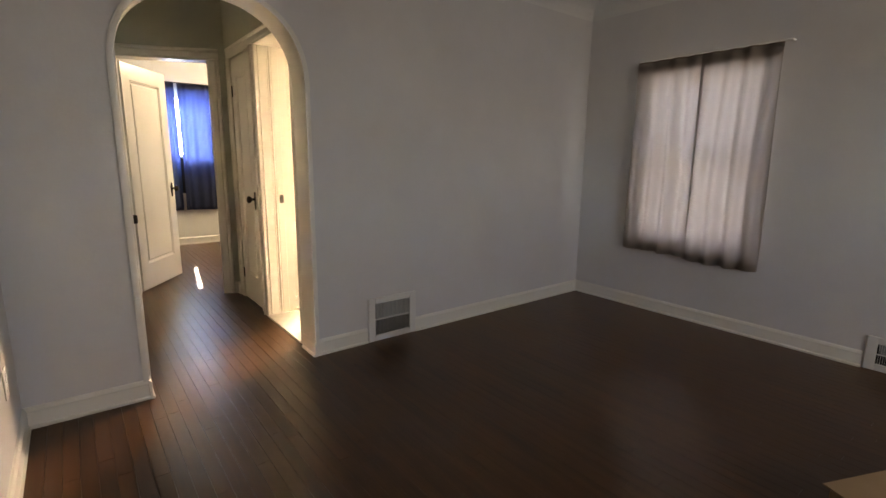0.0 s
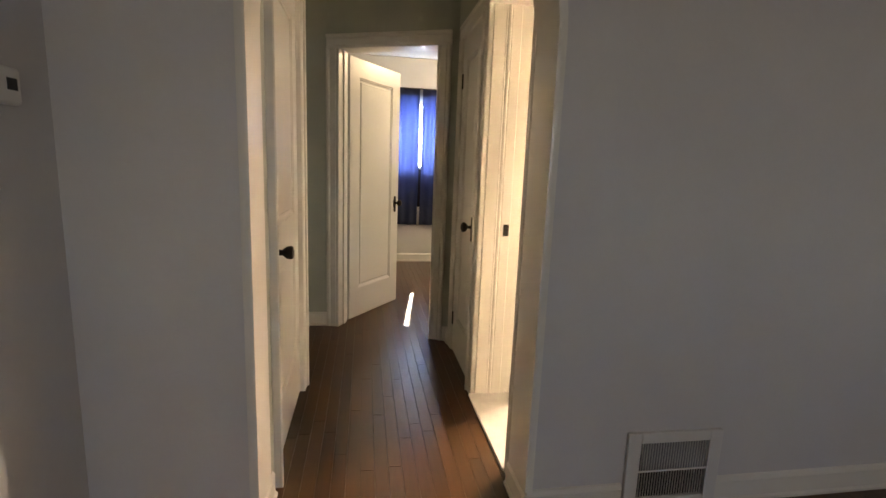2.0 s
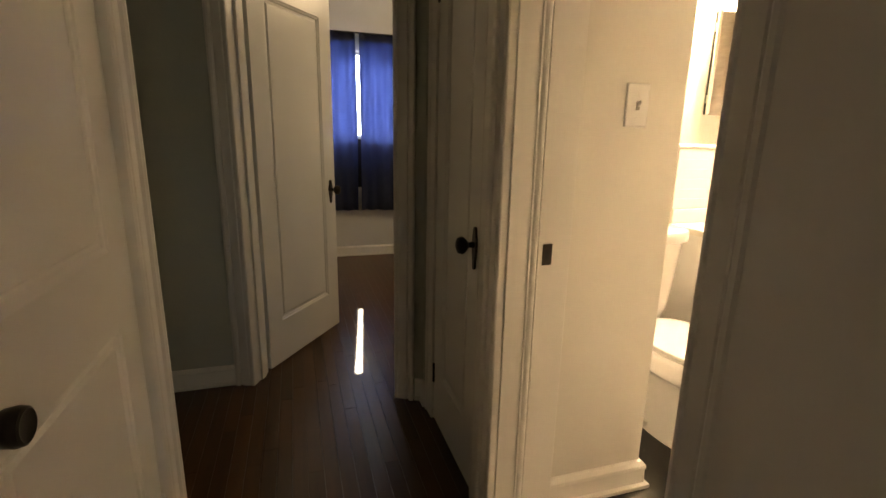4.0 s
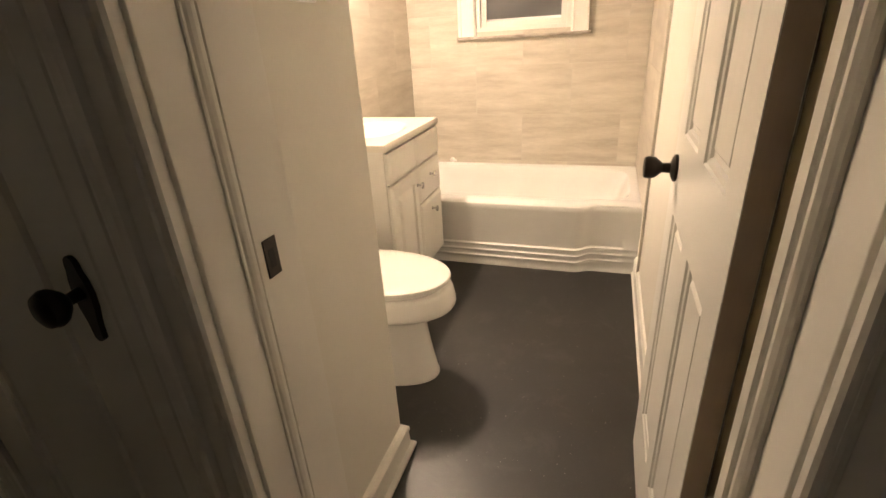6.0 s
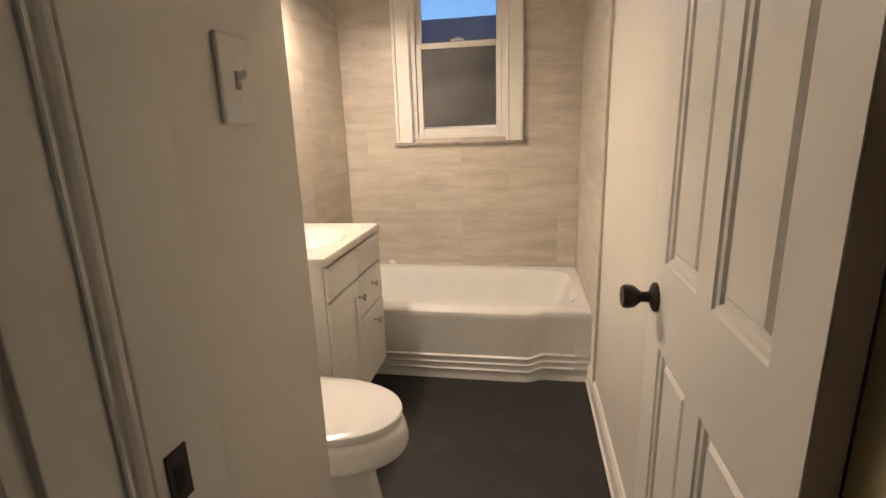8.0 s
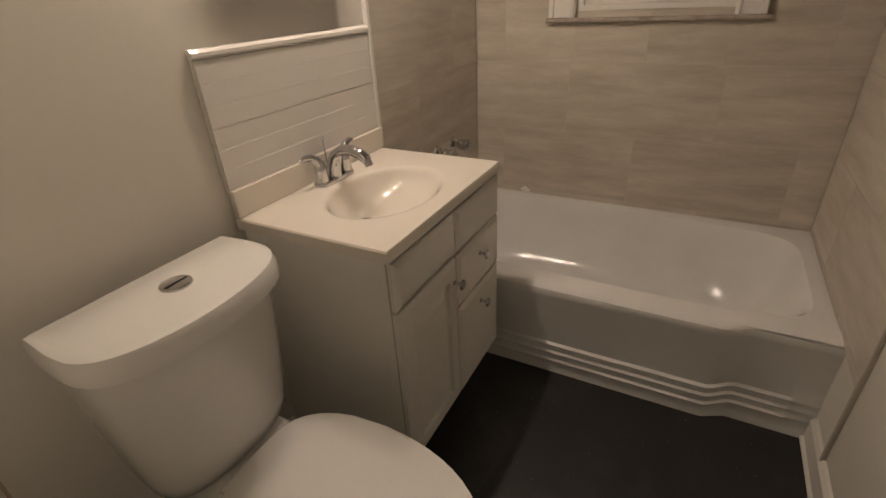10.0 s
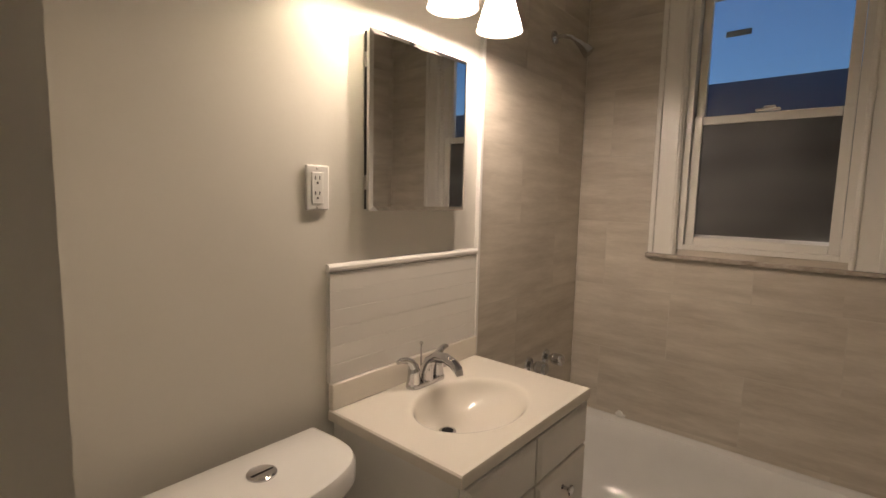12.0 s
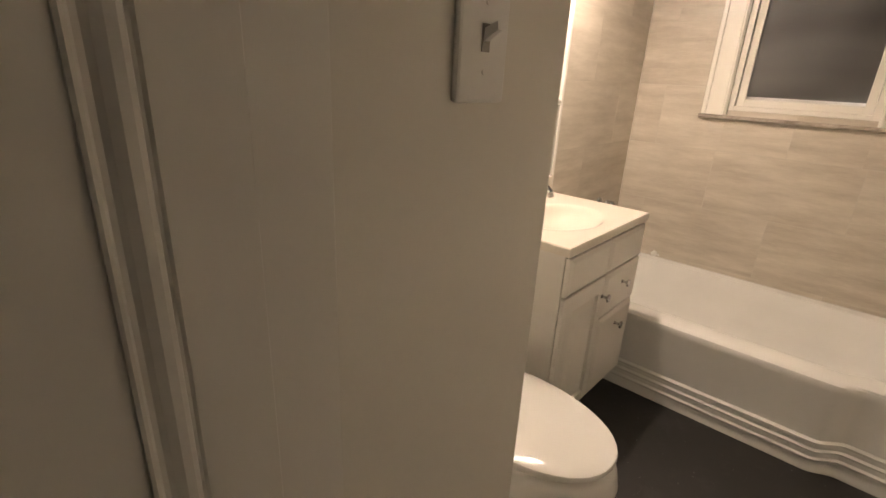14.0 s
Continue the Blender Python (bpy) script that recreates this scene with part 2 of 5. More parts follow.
def shade_glass():
    m = material("white_opal_shade", ((0.84, 0.80, 0.74), (0.88, 0.84, 0.78)), 0.3, bump=0.0)
    n, l = m.node_tree.nodes, m.node_tree.links
    b = n["Principled BSDF"]
    tr = n.new("ShaderNodeBsdfTranslucent")
    tr.inputs["Color"].default_value = (0.95, 0.92, 0.86, 1)
    mx = n.new("ShaderNodeMixShader")
    mx.inputs[0].default_value = 0.85
    l.new(b.outputs[0], mx.inputs[1])
    l.new(tr.outputs[0], mx.inputs[2])
    l.new(mx.outputs[0], n["Material Output"].inputs["Surface"])
    return m


OPAL = shade_glass()


# ---- mesh helpers ----
def add_box(bm, a, b, bevel=0.0, segments=2):
    got = bmesh.ops.create_cube(bm, size=1)["verts"]
    for v in got:
        v.co = Vector([(a[i] + b[i]) / 2 + v.co[i] * abs(b[i] - a[i]) for i in range(3)])
    if bevel:
        edges = list({e for v in got for e in v.link_edges})
        bmesh.ops.bevel(bm, geom=edges, offset=bevel, segments=segments, affect="EDGES", profile=0.5, clamp_overlap=True)
    return bm


def block(a, b, bevel=0.0, segments=2):
    return add_box(bmesh.new(), a, b, bevel, segments)


def loft(rings, cap_first=True, cap_last=True, closed=True):
    """A skin over rings of points with equal counts."""
    bm = bmesh.new()
    rows = [[bm.verts.new(p) for p in ring] for ring in rings]
    count = len(rows[0])
    for r0, r1 in zip(rows, rows[1:]):
        for i in range(count if closed else count - 1):
            j = (i + 1) % count
            bm.faces.new((r0[i], r0[j], r1[j], r1[i]))
    if cap_first:
        bm.faces.new(rows[0][::-1])
    if cap_last:
        bm.faces.new(rows[-1])
    bmesh.ops.recalc_face_normals(bm, faces=bm.faces)
    return bm


def circle(c, r, axis="z", count=24, ry=None):
    out = []
    for i in range(count):
        u, v = r * math.cos(2 * math.pi * i / count), (ry or r) * math.sin(2 * math.pi * i / count)
        x, y, z = c
        out.append({"z": (x + u, y + v, z), "y": (x + u, y, z + v), "x": (x, y + u, z + v)}[axis])
    return out


def turned(c, profile, axis="z", count=24, caps=True):
    """A lathe body: profile of (radius, distance along the axis)."""
    x, y, z = c
    rings = []
    for r, d in profile:
        at = {"z": (x, y, z + d), "y": (x, y + d, z), "x": (x + d, y, z)}[axis]
        rings.append(circle(at, max(r, 0.0004), axis, count))
    return loft(rings, caps, caps)


def tube(points, radius, count=10, radii=None):
    """A round rod along points."""
    pts = [Vector(p) for p in points]
    rings = []
    side = None
    for i, p in enumerate(pts):
        ahead = (pts[min(i + 1, len(pts) - 1)] - pts[max(i - 1, 0)]).normalized()
        if side is None:
            side = ahead.orthogonal().normalized()
        side = (side - ahead * side.dot(ahead)).normalized()
        up = ahead.cross(side)
        r = radii[i] if radii else radius
        rings.append([p + r * (side * math.cos(2 * math.pi * k / count) + up * math.sin(2 * math.pi * k / count)) for k in range(count)])
    return loft(rings)


def arc(c, r, a0, a1, plane="yz", steps=10):
    out = []
    for i in range(steps + 1):
        a = radians(a0 + (a1 - a0) * i / steps)
        u, v = r * math.cos(a), r * math.sin(a)
        x, y, z = c
        out.append({"yz": (x, y + u, z + v), "xz": (x + u, y, z + v), "xy": (x + u, y + v, z)}[plane])
    return out


def extruded(profile, length):
    """A straight moulding along +z: profile of (x, y) corners."""
    return loft([[(x, y, 0) for x, y in profile], [(x, y, length) for x, y in profile]])


def finish(bm, smooth):
    for f in bm.faces:
        f.smooth = smooth
    if smooth:
        for e in bm.edges:
            if len(e.link_faces) == 2 and e.calc_face_angle(0) > 0.7:
                e.smooth = False


def mesh_from(name, bm, mat, smooth=False):
    finish(bm, smooth)
    me = bpy.data.meshes.new(name)
    bm.to_mesh(me)
    bm.free()
    me.materials.append(mat)
    return me


def part(name, bm, mat, parent=None, label="", smooth=False, m=None):
    ob = new(name, mesh_from(name, bm, mat, smooth))
    if m is not None:
        ob.matrix_basis = m
    if parent is not None:
        ob.parent = parent
    if label:
        tagged(ob, label)
    return ob


def thing(name, label, category, m=None, group="", kind=""):
    ob = new(name)
    ob.empty_display_size = 0.05
    if m is not None:
        ob.matrix_basis = m
    return tagged(ob, label, category, group, kind)


def structure(name, bm, mat, label, category="", m=None, smooth=False):
    return tagged(part(name, bm, mat, None, "", smooth, m), label, category or name.split("_")[0], kind="structure")


def wall_boxes(axis, lo, hi, start, end, z0, z1, holes):
    """A straight wall with rectangular holes. axis: the way it runs. holes: (start, end, z0, z1)."""
    bm = bmesh.new()

    def put(s, e, b, t):
        if e - s > 1e-4 and t - b > 1e-4:
            add_box(bm, (s, lo, b) if axis == "x" else (lo, s, b), (e, hi, t) if axis == "x" else (hi, e, t))

    at = start
    for s, e, b, t in sorted(holes):
        put(at, s, z0, z1)
        put(s, e, z0, b)
        put(s, e, t, z1)
        at = e
    put(at, end, z0, z1)
    return bm


# moulding profiles: x across the face, y out of the wall
CASING = [(0, 0), (0, 0.012), (0.004, 0.017), (0.012, 0.018), (0.016, 0.014), (0.022, 0.014), (0.026, 0.018), (0.060, 0.020), (0.064, 0.014),
          (0.068, 0.014), (0.072, 0.026), (0.080, 0.031), (0.090, 0.031), (0.094, 0.026), (0.094, 0)]
BASE = [(0, 0), (0, 0.030), (0.006, 0.034), (0.018, 0.034), (0.022, 0.020), (0.075, 0.018), (0.080, 0.022), (0.092, 0.020), (0.104, 0.010), (0.108, 0)]
BASE_THIN = [(0, 0), (0, 0.022), (0.012, 0.024), (0.018, 0.015), (0.078, 0.014), (0.086, 0.016), (0.100, 0.008), (0.104, 0)]


def frame_matrix(origin, along, out):
    """Local x: across; y: out of the wall; z: along the piece."""
    along, out = Vector(along).normalized(), Vector(out).normalized()
    across = out.cross(along)
    m = Matrix((across, out, along)).transposed().to_4x4()
    return Matrix.Translation(origin) @ m


def moulding(name, profile, a, b, out, mat, parent, flip=False):
    """A moulding from a to b; its profile stands out of the wall and spreads to the side out x along (the other one if flipped)."""
    a, b = Vector(a), Vector(b)
    prof = [(-x, y) for x, y in profile] if flip else profile
    return part(name, extruded(prof, (b - a).length), mat, parent, m=frame_matrix(a, b - a, out))


def baseboard(a, b, out, parent, profile=BASE_THIN, z=0.0):
    """Along the floor from a to b (x, y), on a wall that looks to out."""
    a3, b3, o = Vector((*a, z)), Vector((*b, z)), Vector((*out, 0))
    if o.cross(b3 - a3).z < 0:
        a3, b3 = b3, a3
    return moulding("baseboard_piece", profile, a3, b3, o, TRIM, parent)


def casing_set(parent, p0, p1, z1, out, width_scale=1.0, z0=0.0, depth=1.0):
    """Two legs and a head round an opening from p0 to p1 (x, y) and up to z1."""
    p0, p1, o = Vector((*p0, 0)), Vector((*p1, 0)), Vector((*out, 0)).normalized()
    prof = [(x * width_scale, y * depth) for x, y in CASING]
    w = 0.094 * width_scale
    side = (p1 - p0).normalized()
    for p, sign in ((p0, -1), (p1, 1)):
        across = o.cross(Vector((0, 0, 1)))
        flip = across.dot(side) * sign < 0
        moulding("casing_leg", prof, p + Vector((0, 0, z0)), p + Vector((0, 0, z1)), o, TRIM, parent, flip)
    a, b = p0 - side * w + Vector((0, 0, z1)), p1 + side * w + Vector((0, 0, z1))
    flip = o.cross((b - a)).z < 0
    moulding("casing_head", prof, a, b, o, TRIM, parent, flip)


def door_leaf(parent, width, height, thick, panels, knob_x, knob_z, knob_kind, both=True, hinge_x=0.0):
    """A panel door in local metres: x from 0 to width, y from 0 (back) to thick (front), z up. panels: (x0, x1, z0, z1)."""
    leaf = part("door_leaf", bmesh.new(), DOOR, parent)
    bm = bmesh.new()
    xs = sorted({0.0, width, *[p[0] for p in panels], *[p[1] for p in panels]})
    zs = sorted({0.0, height, *[p[2] for p in panels], *[p[3] for p in panels]})
    for i in range(len(xs) - 1):
        for k in range(len(zs) - 1):
            mx, mz = (xs[i] + xs[i + 1]) / 2, (zs[k] + zs[k + 1]) / 2
            if not any(p[0] < mx < p[1] and p[2] < mz < p[3] for p in panels):
                add_box(bm, (xs[i], 0, zs[k]), (xs[i + 1], thick, zs[k + 1]))
    bmesh.ops.remove_doubles(bm, verts=bm.verts, dist=1e-5)
    old = leaf.data
    leaf.data = mesh_from("door_leaf", bm, DOOR)
    bpy.data.meshes.remove(old)
    for x0, x1, z0, z1 in panels:
        rings = []
        for inset, y in ((0.0, thick), (0.004, thick - 0.004), (0.012, thick - 0.006), (0.016, thick - 0.011), (0.026, thick - 0.012), (0.034, thick - 0.006), (0.040, thick - 0.006)):
            rings.append([(x0 + inset, y, z0 + inset), (x1 - inset, y, z0 + inset), (x1 - inset, y, z1 - inset), (x0 + inset, y, z1 - inset)])
        part("door_panel", loft(rings, False, True), DOOR, leaf)
        if both:
            back = [[(x, thick - y, z) for x, y, z in ring] for ring in rings]
            part("door_panel", loft(back, False, True), DOOR, leaf)
    for sign in ((1, -1) if both else (1,)):
        y0 = thick if sign > 0 else 0.0
        if knob_kind == "plate":
            rings = []
            for zz, hw in ((-0.082, 0.004), (-0.077, 0.009), (-0.060, 0.010), (-0.045, 0.012), (-0.025, 0.017), (0.0, 0.019), (0.02, 0.017), (0.034, 0.012), (0.046, 0.011), (0.054, 0.008), (0.058, 0.003)):
                rings.append([(knob_x - hw * 1.12, y0, knob_z + zz), (knob_x - hw * 0.92, y0 + sign * 0.007, knob_z + zz), (knob_x + hw * 0.92, y0 + sign * 0.007, knob_z + zz), (knob_x + hw * 1.12, y0, knob_z + zz)])
            part("escutcheon", loft(rings), BRONZE, leaf, "dark bronze door plate")
            prof = [(0.012, 0.0), (0.010, 0.012), (0.009, 0.026), (0.018, 0.032), (0.027, 0.042), (0.029, 0.050), (0.025, 0.060), (0.012, 0.066)]
        else:
            prof = [(0.031, 0.0), (0.031, 0.006), (0.024, 0.010), (0.012, 0.014), (0.011, 0.030), (0.016, 0.036), (0.024, 0.046), (0.026, 0.060), (0.024, 0.068), (0.021, 0.070), (0.015, 0.068)]
        part("door_knob", turned((knob_x, y0, knob_z), [(r, sign * d) for r, d in prof], "y"), BRONZE, leaf, "dark bronze door knob", True)
    for hz in (0.22, height - 0.25):
        part("hinge", block((hinge_x - 0.006, thick - 0.002, hz - 0.045), (hinge_x + 0.006, thick + 0.008, hz + 0.045), 0.003), BRONZE if knob_kind == "plate" else DOOR, leaf)
    return leaf


# ---- the shell ----
CEIL = 2.55
# living room
structure("wall_living_west", wall_boxes("y", -0.42, -0.305, -2.7, 2.92, 0, CEIL, []), PLASTER, "pale grey textured plaster wall of the living room")
structure("wall_living_east", wall_boxes("y", 3.765, 3.90, -2.7, 2.92, 0, CEIL, [(1.45, 2.37, 0.60, 1.96)]), PLASTER, "pale grey plaster wall with a curtained window")
structure("wall_living_south", wall_boxes("x", -2.70, -2.58, -0.42, 3.90, 0, CEIL, [(1.2, 2.2, 0.9, 1.9)]), PLASTER, "plain grey plaster wall with a front window")


def arch_wall():
    """The wall between living room and hall, with a round-headed opening."""
    bm = bmesh.new()
    x0, x1, zs, zt = 0.190, 1.105, 1.64, 2.085
    y0, y1 = 2.92, 3.10
    add_box(bm, (-0.42, y0, 0), (x0, y1, CEIL))
    add_box(bm, (x1, y0, 0), (3.90, y1, CEIL))
    cx, hw, count = (x0 + x1) / 2, (x1 - x0) / 2, 28
    line = []
    for i in range(count + 1):
        a = math.pi * (1 - i / count)
        c, s = math.cos(a), math.sin(a)
        line.append((cx + hw * math.copysign(abs(c) ** 0.88, c), zs + (zt - zs) * abs(s) ** 0.88))
    front = [[bm.verts.new((x, y, z)) for x, z in line] for y in (y0, y1)]
    top = [[bm.verts.new((x, y, CEIL)) for x, z in line] for y in (y0, y1)]
    for i in range(count):
        bm.faces.new((front[0][i], front[0][i + 1], top[0][i + 1], top[0][i]))
        bm.faces.new((front[1][i + 1], front[1][i], top[1][i], top[1][i + 1]))
        bm.faces.new((front[0][i + 1], front[0][i], front[1][i], front[1][i + 1]))
    return bm


structure("wall_living_north", arch_wall(), PLASTER, "grey plaster wall with a round-headed archway to the hall")
lining = bmesh.new()
arch_line = []
for i in range(29):
    a = math.pi * (1 - i / 28)
    c, s = math.cos(a), math.sin(a)
    arch_line.append((0.6475 + 0.4575 * math.copysign(abs(c) ** 0.88, c), 1.64 + 0.445 * abs(s) ** 0.88))
arch_line = [(0.190, 0.10)] + arch_line + [(1.105, 0.10)]
rings = []
for k, (x, z) in enumerate(arch_line):
    inward = Vector((0.6475 - x, 0, (1.64 - z) if z > 1.64 else 0)).normalized()
    p = Vector((x, 0, z))
    rings.append([p + inward * d + Vector((0, y, 0)) for y, d in ((2.905, -0.022), (2.902, -0.004), (2.905, 0.006), (2.93, 0.009), (3.09, 0.009), (3.112, 0.004), (3.112, -0.02))])
structure("trim_archway", loft(rings, False, False, closed=False), TRIM, "cream painted archway lining with rounded edge", "trim", smooth=True)

# hall
structure("wall_hall_west", wall_boxes("y", 0.06, 0.195, 3.10, 4.09, 0, CEIL, [(3.243, 3.987, 0, 2.042)]), HALL_PAINT, "sage grey hall wall with a white door")
structure("wall_hall_nook", wall_boxes("x", 5.09, 5.22, -0.75, 0.25, 0, CEIL, []), HALL_PAINT, "sage grey wall at the hall's end")
structure("wall_hall_nook_side", wall_boxes("y", -0.75, -0.63, 3.10, 5.09, 0, CEIL, []), HALL_PAINT, "sage grey wall beside the hall nook")
structure("wall_hall_nook_back", wall_boxes("x", 3.97, 4.09, -0.63, 0.06, 0, CEIL, []), HALL_PAINT, "sage grey wall behind the hall door")
structure("wall_hall_east", wall_boxes("y", 1.125, 1.32, 3.10, 4.80, 0, CEIL, [(3.166, 3.864, 0, 2.044), (4.018, 4.542, 0, 2.042)]), HALL_PAINT, "sage grey hall wall with bathroom and closet doors")
END = Matrix.Translation((0.25, 5.09, 0)) @ Matrix.Rotation(math.atan2(-0.409, 0.913), 4, "Z")
structure("wall_hall_north", wall_boxes("x", 0.0, 0.13, -0.02, 1.02, 0, CEIL, [(0.08, 0.84, 0, 2.05)]), HALL_PAINT, "sage grey slanting wall with the bedroom door", m=END)

# bathroom
structure("wall_bath_south", wall_boxes("x", 3.10, 3.165, 1.32, 4.08, 0, CEIL, []), BATH_PAINT, "off-white painted bathroom wall")
structure("wall_bath_stub", wall_boxes("x", 3.915, 4.80, 1.32, 1.735, 0, CEIL, []), BATH_PAINT, "off-white boxed-out wall beside the toilet")
structure("wall_bath_north", wall_boxes("x", 4.67, 4.80, 1.735, 4.08, 0, CEIL, []), BATH_PAINT, "off-white wall behind toilet and vanity")
WIN_HOLE = (3.62, 4.20, 1.21, 2.31)
structure("wall_bath_east", wall_boxes("y", 3.948, 4.08, 3.165, 4.67, 0, CEIL, [WIN_HOLE]), BATH_PAINT, "tiled outer bathroom wall with a sash window")

# bedroom
structure("wall_bedroom_north", wall_boxes("x", 7.62, 7.76, -1.2, 3.2, 0, CEIL, [(0.74, 1.66, 0.66, 2.06)]), BED_PAINT, "pale bedroom wall with a curtained window")
structure("wall_bedroom_west", wall_boxes("y", -1.2, -1.08, 5.22, 7.62, 0, CEIL, []), BED_PAINT, "pale bedroom side wall")
structure("wall_bedroom_east", wall_boxes("y", 3.08, 3.2, 4.80, 7.62, 0, CEIL, []), BED_PAINT, "pale bedroom side wall")
structure("wall_bedroom_south", wall_boxes("x", 5.22, 5.30, -1.2, 0.25, 0, CEIL, []), BED_PAINT, "pale bedroom wall by the door")
structure("wall_bedroom_south_east", wall_boxes("x", 4.80, 4.88, 1.20, 3.2, 0, CEIL, []), BED_PAINT, "pale bedroom wall by the bathroom")

structure("ceiling_living", block((-0.42, -2.7, CEIL), (3.9, 3.0, CEIL + 0.1)), CEILING, "plain off-white plaster ceiling", "ceiling")
structure("ceiling_hall", block((-0.75, 3.0, CEIL), (1.25, 5.3, CEIL + 0.1)), CEILING, "plain off-white hall ceiling", "ceiling")
structure("ceiling_bath", block((1.25, 3.0, CEIL), (4.08, 4.75, CEIL + 0.1)), CEILING, "plain off-white bathroom ceiling", "ceiling")
structure("ceiling_bedroom", wall_boxes("x", 4.75, 7.76, -1.2, 3.2, CEIL + 0.001, CEIL + 0.1, []), CEILING, "plain off-white bedroom ceiling", "ceiling")
cove = [(0.0, 0.0)] + [(0.11 - 0.11 * math.sin(a), 0.11 - 0.11 * math.cos(a)) for a in [math.pi / 2 * i / 8 for i in range(9)]]
for a, b, out in (((3.765, 2.92, CEIL), (-0.305, 2.92, CEIL), (0, -1, 0)), ((3.765, -2.58, CEIL), (3.765, 2.92, CEIL), (-1, 0, 0)), ((-0.305, 2.92, CEIL), (-0.305, -2.58, CEIL), (1, 0, 0))):
    flip = Vector(out).cross(Vector(b) - Vector(a)).z > 0
    tagged(moulding("trim_cove", [(x, y) for x, y in cove], a, b, out, CEILING, None, flip), "plaster cove where wall meets ceiling", "trim", kind="structure")

# floors
slab = block((-0.42, -2.7, -0.12), (3.9, 3.1, -0.022))
add_box(slab, (-0.75, 3.1, -0.12), (1.32, 5.22, -0.022))
add_box(slab, (-1.2, 5.22, -0.12), (1.32, 7.7, -0.022))
add_box(slab, (1.32, 4.80, -0.12), (3.2, 7.7, -0.022))
floor = structure("floor", slab, UNDER, "dark stained narrow oak strip floor with a satin finish")
structure("floor_bath", block((1.30, 3.10, -0.02), (3.96, 4.75, 0.0)), VINYL, "charcoal speckled sheet vinyl bathroom floor", "floor")
specks = bmesh.new()
rng = random.Random(4)
for i in range(420):
    x, y, r = rng.uniform(1.75, 3.1), rng.uniform(3.2, 4.6), rng.uniform(0.0009, 0.0025)
    a = rng.uniform(0, 3)
    vs = [specks.verts.new((x + r * math.cos(a + k * 1.57), y + r * math.sin(a + k * 1.57) * 0.7, 0.0006)) for k in range(4)]
    specks.faces.new(vs)
tagged(part("floor_specks", specks, material("pale_specks", ((0.13, 0.13, 0.13), (0.34, 0.33, 0.32)), 0.6, scale=60, bump=0)), "fine pale paint specks on the vinyl", "specks", kind="stuff")
structure("trim_threshold", block((1.10, 3.182, -0.01), (1.345, 3.848, 0.012), 0.004), THRESHOLD, "worn white marble door threshold", "trim")

# baseboards
bb = thing("baseboard_living", "white painted stepped living room baseboard", "baseboard", kind="structure")
baseboard((-0.305, 2.92), (0.190, 2.92), (0, -1), bb)
baseboard((1.105, 2.92), (1.475, 2.92), (0, -1), bb)
baseboard((1.86, 2.92), (3.765, 2.92), (0, -1), bb)
baseboard((-0.305, -2.58), (-0.305, 2.92), (1, 0), bb)
baseboard((3.765, 0.76), (3.765, 2.92), (-1, 0), bb)
baseboard((3.765, -2.58), (3.765, 0.36), (-1, 0), bb)
baseboard((0.190, 2.896), (0.190, 3.13), (1, 0), bb)
baseboard((1.105, 2.896), (1.105, 3.10), (-1, 0), bb)
bb = thing("baseboard_hall", "chipped white hall baseboard", "baseboard", kind="structure")
baseboard((-0.63, 5.09), (0.25, 5.09), (0, -1), bb)
baseboard((0.195, 4.069), (0.195, 4.10), (1, 0), bb)
e0, e1 = END @ Vector((0.92, 0, 0)), END @ Vector((1.0, 0, 0))
baseboard(e0.xy, e1.xy, (-0.409, -0.913), bb)
baseboard((1.125, 4.626), (1.125, 4.70), (-1, 0), bb)
rng = random.Random(9)
for k in range(7):
    along = 0.925 + 0.012 * k
    tip = END @ Vector((along, -0.024, 0.0))
    size = rng.uniform(0.005, 0.010)
    part("paint_chip", loft([[(tip.x - size, tip.y, 0.001), (tip.x + size, tip.y - 0.004, 0.001), (tip.x + size * 0.4, tip.y + 0.008, 0.001)], [(tip.x - size * 0.5, tip.y, 0.004 + size), (tip.x + size * 0.5, tip.y - 0.002, 0.003 + size), (tip.x + size * 0.2, tip.y + 0.006, 0.005 + size)]]), TRIM, bb)
bb = thing("baseboard_bath", "white two-step bathroom baseboard", "baseboard", kind="structure")
mitred = [[(px + ox * y, py + oy * y, x) for x, y in BASE] for px, py, ox, oy in ((1.34, 3.915, 0, -1), (1.735, 3.915, 1, -1), (1.735, 4.67, 1, 0))]
part("baseboard_piece", loft(mitred, closed=False), TRIM, bb)
baseboard((1.735, 4.67), (2.44, 4.67), (0, -1), bb, BASE_THIN)
baseboard((1.96, 3.165), (3.14, 3.165), (0, 1), bb, BASE_THIN)
bb = thing("baseboard_bedroom", "white bedroom baseboard", "baseboard", kind="structure")
baseboard((-1.08, 7.62), (3.08, 7.62), (0, -1), bb)
baseboard((3.08, 4.88), (3.08, 7.62), (-1, 0), bb)
baseboard((-1.08, 5.3), (-1.08, 7.62), (1, 0), bb)

# crown moulding round the bath
crown = [(0, 0), (0, 0.034), (0.010, 0.034), (0.022, 0.016), (0.034, 0.010), (0.034, 0)]
for a, b, out in (((1.735, 4.662, CEIL), (3.94, 4.662, CEIL), (0, -1, 0)), ((3.94, 4.662, CEIL), (3.94, 3.60, CEIL), (-1, 0, 0))):
    flip = Vector(out).cross(Vector(b) - Vector(a)).z > 0
    tagged(moulding("trim_crown", crown, a, b, out, TRIM, None, flip), "narrow white crown moulding above the tiles", "trim", kind="structure")

